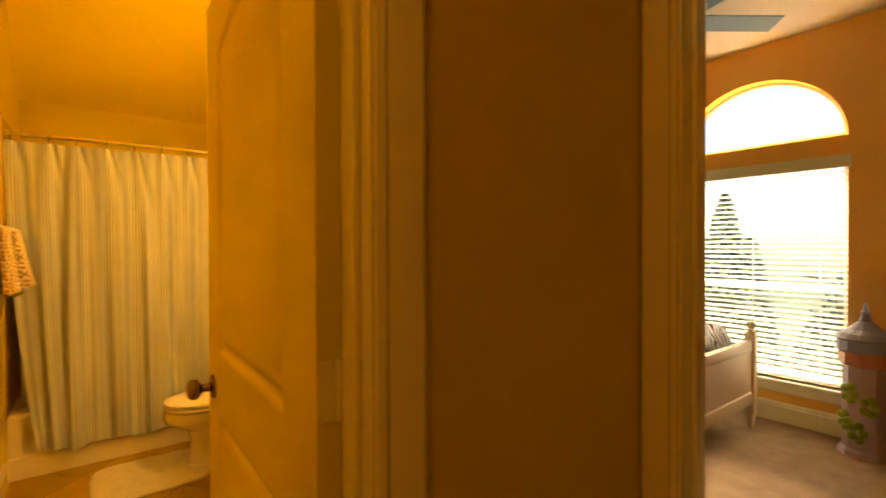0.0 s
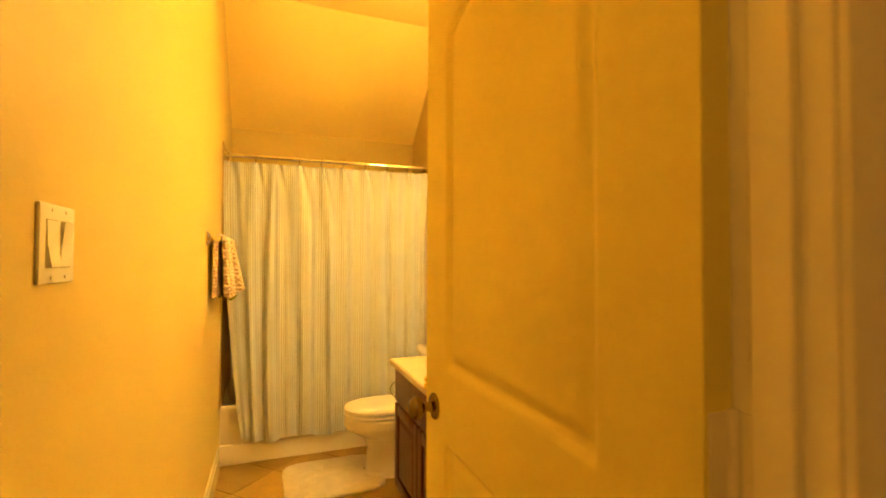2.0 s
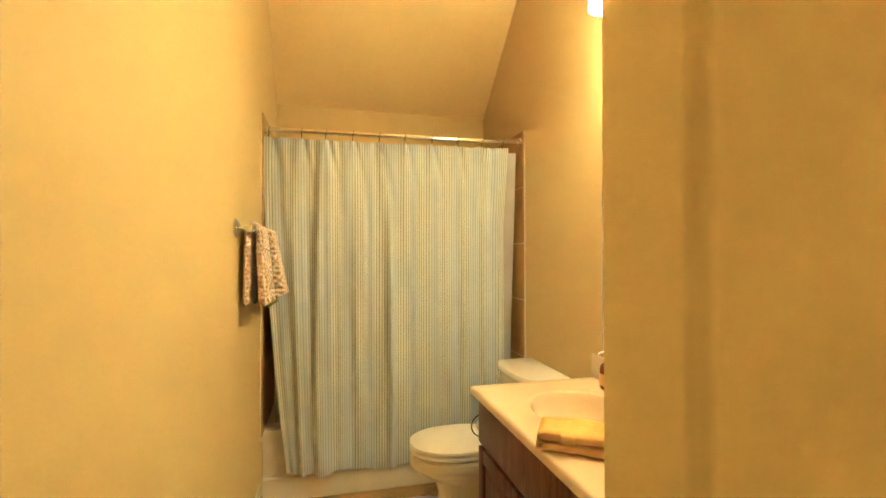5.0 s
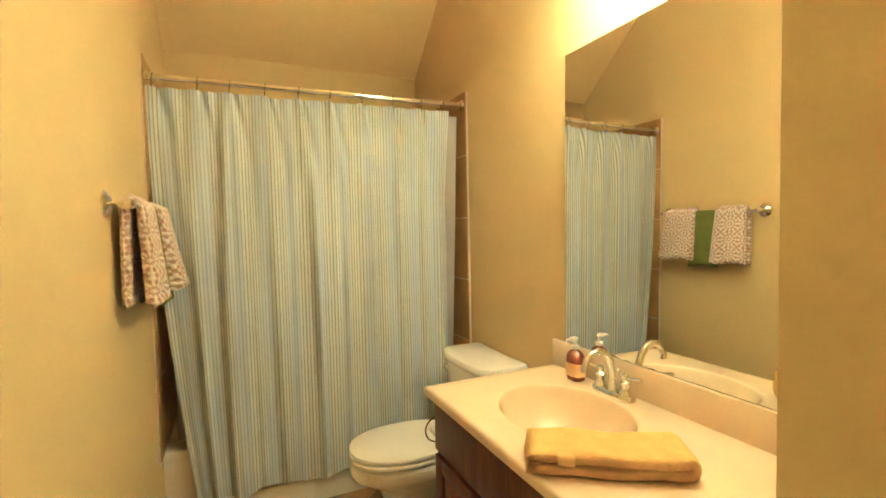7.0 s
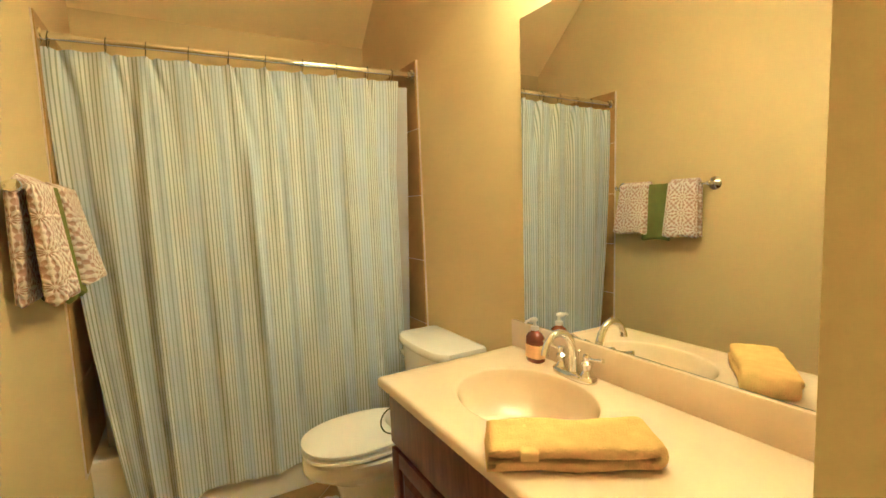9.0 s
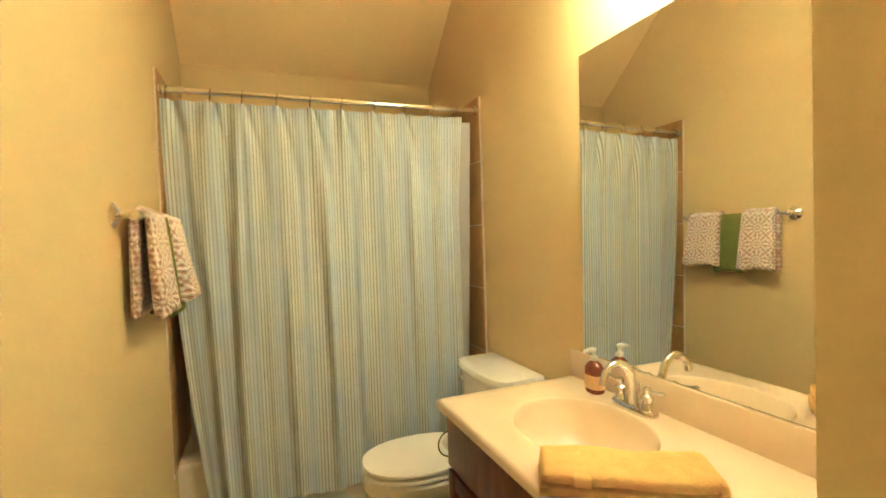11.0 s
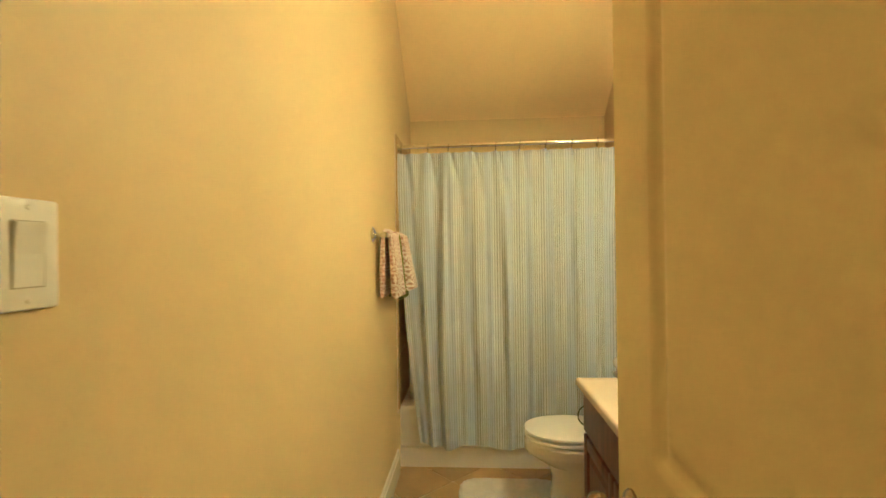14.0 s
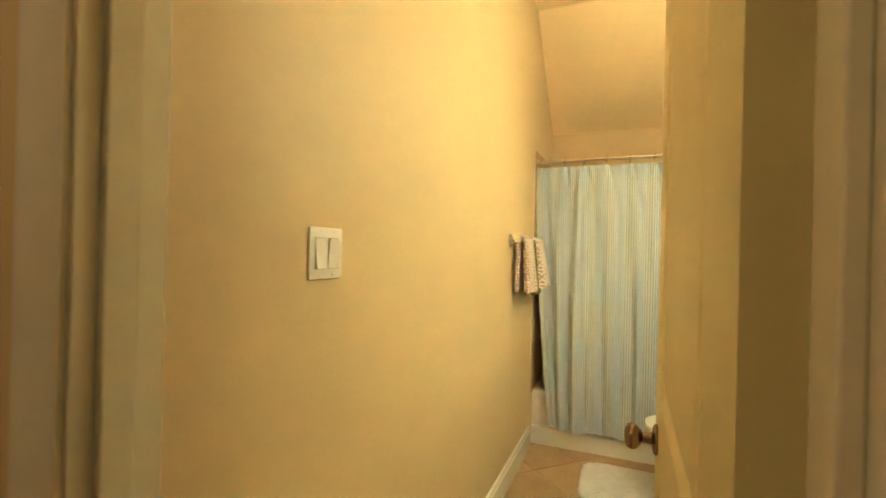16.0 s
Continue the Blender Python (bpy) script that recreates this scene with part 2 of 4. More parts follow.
PAPER = mat("white_tissue", (0.78, 0.76, 0.72), 0.95, var=0.03, bump=0.3, bscale=200)
BEDWHITE = mat("cream_bed_paint", (0.80, 0.63, 0.42), 0.4, var=0.05, bump=0.05)
ZEBRA = zebra_mat()
BLIND = mat("white_blind_slat", (0.76, 0.76, 0.74), 0.45, var=0.03, bump=0.0)
blind_nodes = BLIND.node_tree
thin = blind_nodes.nodes.new("ShaderNodeBsdfTranslucent")
thin.inputs[0].default_value = (0.90, 0.93, 0.94, 1)
blend = blind_nodes.nodes.new("ShaderNodeMixShader")
blend.inputs[0].default_value = 0.75
slat_out = [n for n in blind_nodes.nodes if n.type == "OUTPUT_MATERIAL"][0]
slat_base = [n for n in blind_nodes.nodes if n.type == "BSDF_PRINCIPLED"][0]
blind_nodes.links.new(slat_base.outputs[0], blend.inputs[1])
blind_nodes.links.new(thin.outputs[0], blend.inputs[2])
blind_nodes.links.new(blend.outputs[0], slat_out.inputs[0])
VINYL = mat("white_window_vinyl", (0.72, 0.72, 0.70), 0.35, var=0.03, bump=0.0)
PANE = glass_mat("window_glass", (1, 1, 1), 0.0, 1.1)
FANBLUE = mat("pale_blue_fan_paint", (0.16, 0.33, 0.54), 0.4, var=0.06, bump=0.0)
LILAC = mat("lilac_toy_plastic", (0.56, 0.43, 0.54), 0.4, var=0.08, bump=0.0)
SLATE = mat("slate_blue_toy_plastic", (0.34, 0.36, 0.50), 0.4, var=0.08, bump=0.0)
ORANGE = mat("coral_toy_plastic", (0.62, 0.26, 0.16), 0.4, var=0.08, bump=0.0)
LIME = mat("lime_toy_plastic", (0.33, 0.42, 0.05), 0.4, var=0.08, bump=0.0)
GRASS = mat("lawn", (0.15, 0.19, 0.11), 0.95, var=0.3, scale=2, bump=0.4, bscale=40)
LEAF = mat("tree_leaf", (0.12, 0.17, 0.12), 0.7, var=0.4, scale=8, bump=0.0)
BARK = mat("tree_bark", (0.10, 0.075, 0.05), 0.9, var=0.3, scale=12, bump=0.5, bscale=30)

# ---- shaping helpers ----
BASE = {}


def thing(name, base, label, category, group="", kind=""):
    ob = new(name)
    ob.empty_display_size = 0.05
    ob.location = base
    BASE[ob.name] = Vector(base)
    return tagged(ob, label, category, group, kind)


def mesh_of(name, bm, material, smooth=True, angle=40):
    bmesh.ops.recalc_face_normals(bm, faces=bm.faces)
    me = bpy.data.meshes.new(name)
    bm.to_mesh(me)
    bm.free()
    if smooth:
        me.polygons.foreach_set("use_smooth", [True] * len(me.polygons))
        me.set_sharp_from_angle(angle=radians(angle))
    me.materials.append(material)
    return me


def part(name, bm, material, parent, label="", smooth=True, angle=40):
    """Link a bmesh, given in world metres, as one mesh object under a thing or a part."""
    base = BASE[parent.name]
    bmesh.ops.translate(bm, verts=bm.verts, vec=-base)
    ob = new(name, mesh_of(name, bm, material, smooth, angle))
    ob.parent = parent
    BASE[ob.name] = base
    return tagged(ob, label)


def solid(name, bm, material, label, category="", kind="structure", smooth=True, angle=30):
    ob = new(name, mesh_of(name, bm, material, smooth, angle))
    BASE[ob.name] = Vector((0, 0, 0))
    return tagged(ob, label, category, "", kind)


def box(bm, lo, hi, bevel=0.0, seg=2):
    r = bmesh.ops.create_cube(bm, size=1.0)
    vs = r["verts"]
    lo, hi = Vector(lo), Vector(hi)
    for v in vs:
        v.co = Vector([lo[i] + (v.co[i] + 0.5) * (hi[i] - lo[i]) for i in range(3)])
    if bevel:
        es = list({e for v in vs for e in v.link_edges})
        bmesh.ops.bevel(bm, geom=es, offset=bevel, segments=seg, affect="EDGES", profile=0.5)
    return bm


def boxes(*pairs, bevel=0.0):
    bm = bmesh.new()
    for lo, hi in pairs:
        box(bm, lo, hi, bevel)
    return bm


def loft(bm, rings, caps=True, closed=True):
    rows = [[bm.verts.new(p) for p in ring] for ring in rings]
    n = len(rows[0])
    for a, b in zip(rows, rows[1:]):
        for i in range(n if closed else n - 1):
            j = (i + 1) % n
            bm.faces.new((a[i], a[j], b[j], b[i]))
    if caps:
        bm.faces.new(rows[0][::-1])
        bm.faces.new(rows[-1])
    return bm


def lathe(bm, prof, centre, axis="z", n=28):
    """Spin (radius, height) pairs about an axis through centre."""
    c = Vector(centre)
    rings = []
    for r, h in prof:
        ring = []
        for i in range(n):
            a = 2 * math.pi * i / n
            u, v = max(r, 1e-4) * math.cos(a), max(r, 1e-4) * math.sin(a)
            ring.append(c + Vector({"z": (u, v, h), "x": (h, u, v), "y": (u, h, v)}[axis]))
        rings.append(ring)
    return loft(bm, rings)


def tube(bm, pts, radius, n=12):
    pts = [Vector(p) for p in pts]
    rings, up = [], None
    for i, p in enumerate(pts):
        d = (pts[min(i + 1, len(pts) - 1)] - pts[max(i - 1, 0)]).normalized()
        if up is None:
            up = d.orthogonal().normalized()
        up = (up - d * up.dot(d)).normalized()
        side = d.cross(up)
        r = radius[i] if isinstance(radius, (list, tuple)) else radius
        rings.append([p + r * (math.cos(2 * math.pi * k / n) * up + math.sin(2 * math.pi * k / n) * side) for k in range(n)])
    return loft(bm, rings)


def prism(bm, outline, axis, a, b):
    """Extrude an outline of two coordinates along an axis from a to b."""
    def at(u, v, w):
        return {"x": (w, u, v), "y": (u, w, v), "z": (u, v, w)}[axis]
    return loft(bm, [[at(u, v, a) for u, v in outline], [at(u, v, b) for u, v in outline]])


def oval(cx, cy, z, a, b, n=40, power=2.0):
    out = []
    for i in range(n):
        t = 2 * math.pi * i / n
        c, s = math.cos(t), math.sin(t)
        out.append((cx + a * math.copysign(abs(c) ** (2 / power), c), cy + b * math.copysign(abs(s) ** (2 / power), s), z))
    return out


def sheet(bm, nu, nv, fn, uv=None):
    """A grid of quads; fn(u, v) gives the place, uv(u, v) the texture place in metres."""
    vs = [[bm.verts.new(fn(i / nu, j / nv)) for j in range(nv + 1)] for i in range(nu + 1)]
    layer = bm.loops.layers.uv.verify() if uv else None
    for i in range(nu):
        for j in range(nv):
            f = bm.faces.new((vs[i][j], vs[i + 1][j], vs[i + 1][j + 1], vs[i][j + 1]))
            if uv:
                for lp, (p, q) in zip(f.loops, ((i, j), (i + 1, j), (i + 1, j + 1), (i, j + 1))):
                    lp[layer].uv = uv(p / nu, q / nv)
    return vs


def thick(bm, depth):
    bmesh.ops.recalc_face_normals(bm, faces=bm.faces)
    bmesh.ops.solidify(bm, geom=list(bm.faces), thickness=depth)
    return bm


# ---- plan ----
X0, X1 = 0.0, 1.48                  # bathroom side walls
YD0, YD1 = 0.475, 0.582             # wall with the bathroom door
YB = 4.152                          # wall behind the tub
YT = 3.385                          # outer edge of the tiled surround
CZ, SLOPE0 = 3.03, 2.352            # flat ceiling; foot of the sloped one at the tub wall
YF = 3.375                          # fold between flat and sloped ceiling
DX0, DX1, DH = 0.065, 0.735, 2.05     # bathroom doorway
HX = 1.43                           # hall end wall with the bedroom door
BY0, BY1 = -0.405, 0.385            # bedroom doorway
RX = 4.545                          # bedroom window wall
T = 0.11
HX0, HY0 = -1.3, -1.25              # hall extents
RY0, RY1 = -1.9, 3.6                # bedroom extents
RZ = 2.89                           # bedroom ceiling

# ---- structure ----
JOG = 0.052  # the wall on the latch side stands a little deeper
solid("wall_towel", boxes(((-T, YD1, 0), (X0, YB + T, CZ + 0.1))), WALL, "tan painted plaster wall with a fine orange-peel texture", "wall")
solid("wall_vanity", boxes(((X1, YD1, 0), (X1 + T, YB + T, CZ + 0.1))), WALL, "tan painted plaster wall behind vanity and toilet", "wall")
solid("wall_tub", boxes(((X0, YB, 0), (X1, YB + T, CZ + 0.1))), WALL, "tan painted plaster wall above the bathtub", "wall")
solid("wall_door", boxes(((HX0, YD0 + JOG, 0), (DX0 - 0.02, YD1 + JOG, CZ + 0.1)), ((DX1 + 0.02, YD0, 0), (HX, YD1, CZ + 0.1)), ((DX0 - 0.02, YD0, DH + 0.001), (DX1 + 0.02, YD1, CZ + 0.1)),
                         ((HX, YD0, 0), (X1 + T, YD1, CZ + 0.1))), WALL, "tan painted wall with the bathroom doorway", "wall")
solid("wall_hall_end", boxes(((HX, BY1 + 0.02, 0), (HX + T, YD0, CZ)), ((HX, HY0, 0), (HX + T, BY0 - 0.02, CZ)), ((HX, BY0 - 0.02, DH + 0.001), (HX + T, BY1 + 0.02, CZ))),
      WALL, "tan painted hall wall with the bedroom doorway", "wall")
solid("wall_hall_back", boxes(((HX0, HY0 - T, 0), (HX + T, HY0, CZ))), WALL, "plain tan painted hall wall", "wall")
solid("wall_hall_side", boxes(((HX0 - T, HY0 - T, 0), (HX0, YD1 + JOG, CZ))), WALL, "plain tan painted hall wall", "wall")
bm = bmesh.new()
prism(bm, [(YD1 - 0.07, CZ), (YF, CZ), (YB + 0.02, SLOPE0 - 0.017), (YB + 0.02, SLOPE0 + 0.3), (YF, CZ + 0.25), (YD1 - 0.07, CZ + 0.25)], "x", X0 - 0.02, X1 + 0.02)
solid("ceiling", bm, CEIL, "tan painted ceiling that slopes down over the tub", "ceiling", smooth=False)
solid("ceiling_hall", boxes(((HX0, HY0, 2.74), (HX, YD0, 2.84))), CEIL_WHITE, "plain white hall ceiling", "ceiling")
solid("ceiling_bedroom", boxes(((HX + T, RY0, RZ), (RX, RY1, RZ + 0.12))), CEIL_WHITE, "white textured bedroom ceiling", "ceiling")
solid("wall_bedroom_south", boxes(((HX, RY0 - T, 0), (RX + 0.15, RY0, RZ))), PEACH, "plain tan bedroom wall", "wall")
solid("wall_bedroom_north", boxes(((X1 + T, RY1, 0), (RX + 0.15, RY1 + T, RZ))), PEACH, "plain tan bedroom wall", "wall")
solid("wall_bedroom_west", boxes(((HX, RY0, 0), (HX + T, HY0 - T, RZ))), PEACH, "plain tan bedroom wall", "wall")

# bedroom window wall with an arched opening over a square one
WY0, WY1, WZ0, WZ1, AZ0, AZ1 = 0.745, 1.885, 0.32, 1.96, 2.10, 2.61
WCY, WA = (WY0 + WY1) / 2, (WY1 - WY0) / 2
bm = boxes(((RX, RY0, 0), (RX + 0.15, WY0, RZ)), ((RX, WY1, 0), (RX + 0.15, RY1, RZ)), ((RX, WY0, 0), (RX + 0.15, WY1, WZ0)), ((RX, WY0, WZ1), (RX + 0.15, WY1, AZ0)))
arc = [(WCY - WA * math.cos(math.pi * i / 32), AZ0 + (AZ1 - AZ0) * math.sin(math.pi * i / 32)) for i in range(33)]
for (ya, za), (yb, zb) in zip(arc, arc[1:]):
    loft(bm, [[(RX, ya, za), (RX, yb, zb), (RX, yb, RZ), (RX, ya, RZ)], [(RX + 0.15, ya, za), (RX + 0.15, yb, zb), (RX + 0.15, yb, RZ), (RX + 0.15, ya, RZ)]])
solid("wall_window", bm, PEACH, "peach-tan painted bedroom wall with an arched window", "wall", smooth=False)

# floors
solid("floor", boxes(((X0, 0.525, -0.1), (X1, YB, -0.004))), GROUT, "pale grout bed of the diagonal tile floor", "floor")
solid("floor_carpet", boxes(((HX0, HY0, -0.1), (HX + T, 0.525, 0.0)), ((HX + T, RY0, -0.1), (RX, RY1, 0.0))), CARPET, "beige cut-pile carpet", "carpet")
solid("ground", boxes(((RX + 0.2, -60, -3.3), (120, 60, -3.2))), GRASS, "green lawn outside the house", "ground")


def casing(bm, side, edge, face, axis, sign, z1=DH, width=0.085):
    """One upright of moulded door trim: edge is the opening's side, side +1 or -1 the way it grows, face the wall it sits on."""
    prof = [(0.006, 0), (0.006, 0.010), (0.018, 0.013), (0.026, 0.009), (0.036, 0.012), (0.066, 0.017), (0.078, 0.017), (0.085, 0.012), (0.085, 0)]
    pts = [(edge + side * u, face + sign * v) if axis == "y" else (face + sign * v, edge + side * u) for u, v in prof]
    prism(bm, pts, "z", 0.0, z1 + 0.006)


def head(bm, a, b, face, axis, sign, z1=DH):
    prof = [(0.006, 0), (0.006, 0.010), (0.018, 0.013), (0.026, 0.009), (0.036, 0.012), (0.066, 0.017), (0.078, 0.017), (0.085, 0.012), (0.085, 0)]
    if axis == "y":
        prism(bm, [(face + sign * v, z1 + u) for u, v in prof], "x", a, b)
    else:
        prism(bm, [(face + sign * v, z1 + u) for u, v in prof], "y", a, b)


for nm, fn in (("trim", lambda bm: (casing(bm, 1, DX1, YD0, "y", -1), head(bm, DX0, DX1 + 0.085, YD0, "y", -1))),
               ("trim", lambda bm: casing(bm, -1, DX0, YD0 + JOG, "y", -1)),
               ("trim", lambda bm: (casing(bm, 1, DX1, YD1, "y", 1), head(bm, DX0 - 0.03, DX1 + 0.085, YD1, "y", 1))),
               ("trim", lambda bm: (casing(bm, 1, BY1, HX, "x", -1), casing(bm, -1, BY0, HX, "x", -1), head(bm, BY0 - 0.085, BY1 + 0.085, HX, "x", -1)))):
    bm = bmesh.new()
    fn(bm)
    solid(nm, bm, TRIM, "cream moulded door casing", "door trim", angle=25)


def frame_mesh(x0, x1, y0, y1, stop0, stop1, jog=0.0):
    """Jambs and stops of a doorway that runs along x."""
    bm = bmesh.new()
    for lo, hi in (((x0 - 0.019, y0 + jog - 0.002, 0), (x0, y1 + jog + 0.002, DH)), ((x1, y0 - 0.002, 0), (x1 + 0.019, y1 + 0.002, DH)),
                   ((x0, y0 - 0.002, DH - 0.019), (x1, y1 + 0.002, DH)), ((x0, stop0 + jog, 0), (x0 + 0.012, stop1 + jog, DH - 0.02)),
                   ((x1 - 0.012, stop0, 0), (x1, stop1, DH - 0.02)), ((x0 + 0.012, stop0, DH - 0.031), (x1 - 0.012, stop1, DH - 0.019))):
        box(bm, lo, hi, 0.0018, 1)
    return bm


frame_1 = solid("door_frame", frame_mesh(DX0, DX1, YD0, YD1, 0.500, 0.540, JOG), TRIM, "cream painted door jamb with a stop", "door frame")
bm = bmesh.new()
box(bm, (DX0 - 0.001, 0.545 + JOG, 0.955), (DX0 + 0.002, 0.588 + JOG, 1.015), 0.001, 1)
part("strike_plate", bm, BRASS, frame_1, "dark bronze strike plate")
bm = frame_mesh(BY0, BY1, HX, HX + T, HX + 0.04, HX + 0.08)
bmesh.ops.transform(bm, matrix=Matrix(((0, 1, 0, 0), (1, 0, 0, 0), (0, 0, 1, 0), (0, 0, 0, 1))), verts=bm.verts)
solid("door_frame", bm, TRIM, "cream painted bedroom door jamb", "door frame")


def baseboard(bm, a, b, face, axis, sign, h=0.15):
    prof = [(0, 0), (0.014, 0), (0.014, h - 0.035), (0.010, h - 0.028), (0.010, h - 0.016), (0.005, h - 0.004), (0, h)]
    if axis == "y":
        prism(bm, [(face + sign * u, v) for u, v in prof], "y", a, b)
    else:
        prism(bm, [(face + sign * u, v) for u, v in prof], "x", a, b)


for a, b, face, axis, sign in ((YD1 + JOG, YT - 0.002, X0, "y", 1), (YD1, 1.43, X1, "y", -1), (2.68, YT - 0.002, X1, "y", -1), (DX1 + 0.09, HX, YD0, "x", -1), (RY0, RY1, RX, "y", -1),
                               (HX0, DX0 - 0.09, YD0 + JOG, "x", -1)):
    bm = bmesh.new()
    baseboard(bm, a, b, face, axis, sign)
    solid("baseboard", bm, TRIM, "cream painted baseboard", "baseboard", angle=25)

# ---- bathroom door ----
door = thing("door_1", (DX1, 0.568, 0.0), "cream two-panel door with an arched upper panel, standing open", "door", kind="structure")
LX0, LX1, LY0, LY1, LZ0, LZ1 = 0.693, 0.732, 0.564, 1.406, 0.014, 2.038


def panel_depth(y, z):
    """Relief of the pressed panels: a moulded groove round a slightly raised field."""
    best = 0.0
    for ya, yb, za, zb, rise in ((0.724, 1.260, 1.062, 1.845, 0.085), (0.724, 1.260, 0.235, 0.880, 0.0)):
        c, half = (ya + yb) / 2, (yb - ya) / 2
        top = zb + rise * math.sqrt(max(0.0, 1 - ((y - c) / half) ** 2)) if abs(y - c) < half else zb
        d = min(y - ya, yb - y, z - za, top - z)
        if d > 0:
            if d < 0.008:
                best = -0.012 * d / 0.008
            elif d < 0.016:
                best = -0.012
            elif d < 0.038:
                best = -0.012 + 0.0095 * (d - 0.016) / 0.022
            else:
                best = -0.0025
    return best


bm = bmesh.new()
NY, NZ = 124, 250
for face, sign in ((LX0, 1), (LX1, -1)):
    sheet(bm, NY, NZ, lambda u, v: (face - sign * panel_depth(LY0 + u * (LY1 - LY0), LZ0 + v * (LZ1 - LZ0)), LY0 + u * (LY1 - LY0), LZ0 + v * (LZ1 - LZ0)))
for lo, hi in (((LX0, LY0), (LX1, LY0)), ((LX0, LY1), (LX1, LY1))):
    bm.faces.new([bm.verts.new((x, lo[1], z)) for x, z in ((LX0, LZ0), (LX1, LZ0), (LX1, LZ1), (LX0, LZ1))])
for z in (LZ0, LZ1):
    bm.faces.new([bm.verts.new((x, y, z)) for x, y in ((LX0, LY0), (LX1, LY0), (LX1, LY1), (LX0, LY1))])
part("leaf", bm, DOOR, door, angle=60)
KY, KZ = 1.338, 0.950
for sx, x in ((-1, LX0), (1, LX1)):
    bm = bmesh.new()
    lathe(bm, [(0.0, 0), (0.033, 0), (0.033, sx * 0.004), (0.028, sx * 0.009), (0.013, sx * 0.012), (0.011, sx * 0.030), (0.016, sx * 0.034), (0.026, sx * 0.042),
               (0.0285, sx * 0.052), (0.026, sx * 0.061), (0.018, sx * 0.067), (0.0, sx * 0.069)], (x, KY, KZ), "x", 32)
    part("door_knob", bm, BRASS, door, "aged bronze round door knob")
bm = boxes(((LX0 + 0.006, LY1 - 0.001, KZ - 0.028), (LX1 - 0.006, LY1 + 0.0015, KZ + 0.028)))
part("latch_plate", bm, BRASS, door, "bronze latch plate")
for hz in (0.25, 1.13, 1.84):
    bm = boxes(((LX0 + 0.006, LY0 - 0.0018, hz - 0.0445), (DX1, LY0 + 0.0005, hz + 0.0445)), ((DX1 - 0.0020, LY0 - 0.034, hz - 0.0445), (DX1 + 0.0005, LY0, hz + 0.0445)))
    lathe(bm, [(0, -0.047), (0.006, -0.0465), (0.006, 0.0465), (0, 0.047)], (LX1 - 0.0035, LY0 - 0.004, hz), "z", 12)
    part("hinge", bm, TRIM, door, "cream painted butt hinge")

# ---- light switch ----
SWY, SWZ = 1.056, 1.345
sw = thing("light_switch", (0, SWY, SWZ), "cream double rocker light switch on the tan wall", "light switch")
bm = boxes(((-0.001, SWY - 0.058, SWZ - 0.057), (0.006, SWY + 0.058, SWZ + 0.057)), bevel=0.003)
part("plate", bm, PLASTIC, sw)
for yc, up in ((SWY - 0.023, 0.0), (SWY + 0.023, 1.0)):
    # darker strip painted as the gap's shade, then the rocker leaning out at its pressed-out end
    bm = boxes(((0.0052, yc - 0.0182, SWZ - 0.0345), (0.0064, yc + 0.0182, SWZ + 0.0345)))
    part("surround", bm, SWSHADE, sw, "darker strip painted as the shadow gap round the rocker", smooth=False)
    bm = bmesh.new()
    lo, hi = (0.0130, 0.0068) if up == 0 else (0.0068, 0.0115)
    prism(bm, [(0.004, SWZ - 0.033), (lo, SWZ - 0.033), (0.0078, SWZ), (hi, SWZ + 0.033), (0.004, SWZ + 0.033)], "y", yc - 0.0165, yc + 0.0165)
    part("rocker", bm, PLASTIC, sw, smooth=False)
    for zc in (SWZ - 0.048, SWZ + 0.048):
        bm = bmesh.new()
        lathe(bm, [(0, 0.004), (0.0030, 0.005), (0.0024, 0.0072), (0, 0.0076)], (0, yc, zc), "x", 10)
        part("screw", bm, PLASTIC, sw)

# ---- tub and surround ----
tub = thing("bathtub", (0.74, 3.79, 0), "white enamelled alcove bathtub behind the curtain", "bathtub")
YA = 3.475


def tub_ring(inset, z, n=60, power=6.0):
    return oval((X0 + X1) / 2, (YA + YB) / 2, z, (X1 - X0) / 2 - 0.012 - inset, (YB - YA) / 2 - 0.004 - inset, n, power)


bm = bmesh.new()
loft(bm, [tub_ring(0.075, 0.372), tub_ring(0.09, 0.33), tub_ring(0.13, 0.10), tub_ring(0.2, 0.06)], caps=False)
bm.faces.new([bm.verts.new(p) for p in tub_ring(0.2, 0.06)])
part("basin", bm, TUBM, tub)
bm = bmesh.new()
prism(bm, [(YA + 0.012, 0.0), (YA, 0.0), (YA, 0.105), (YA + 0.004, 0.118), (YA + 0.018, 0.125), (YA + 0.012, 0.30), (YA + 0.002, 0.345), (YA - 0.004, 0.365),
           (YA, 0.378), (YA + 0.012, 0.383), (YA + 0.075, 0.383), (YA + 0.085, 0.372), (YA + 0.09, 0.0)], "x", X0 + 0.002, X1 - 0.002)
part("apron", bm, TUBM, tub)
bm = bmesh.new()
box(bm, (X0 + 0.002, YA + 0.07, 0.0), (X0 + 0.10, YB - 0.002, 0.382), 0.01)
box(bm, (X1 - 0.10, YA + 0.07, 0.0), (X1 - 0.002, YB - 0.002, 0.382), 0.01)
box(bm, (X0 + 0.05, YB - 0.10, 0.0), (X1 - 0.05, YB - 0.002, 0.381), 0.01)
part("rim", bm, TUBM, tub)

rod = thing("curtain_rod", (0.74, 3.44, 1.99), "chrome shower curtain rod between the tiled walls", "curtain rod")
bm = bmesh.new()
RODL, RODR, RODY = 1.987, 2.000, 3.43
tube(bm, [(0.012, RODY, RODL), (0.75, RODY, (RODL + RODR) / 2), (1.468, RODY, RODR)], 0.0125, 16)
part("pole", bm, CHROME, rod)
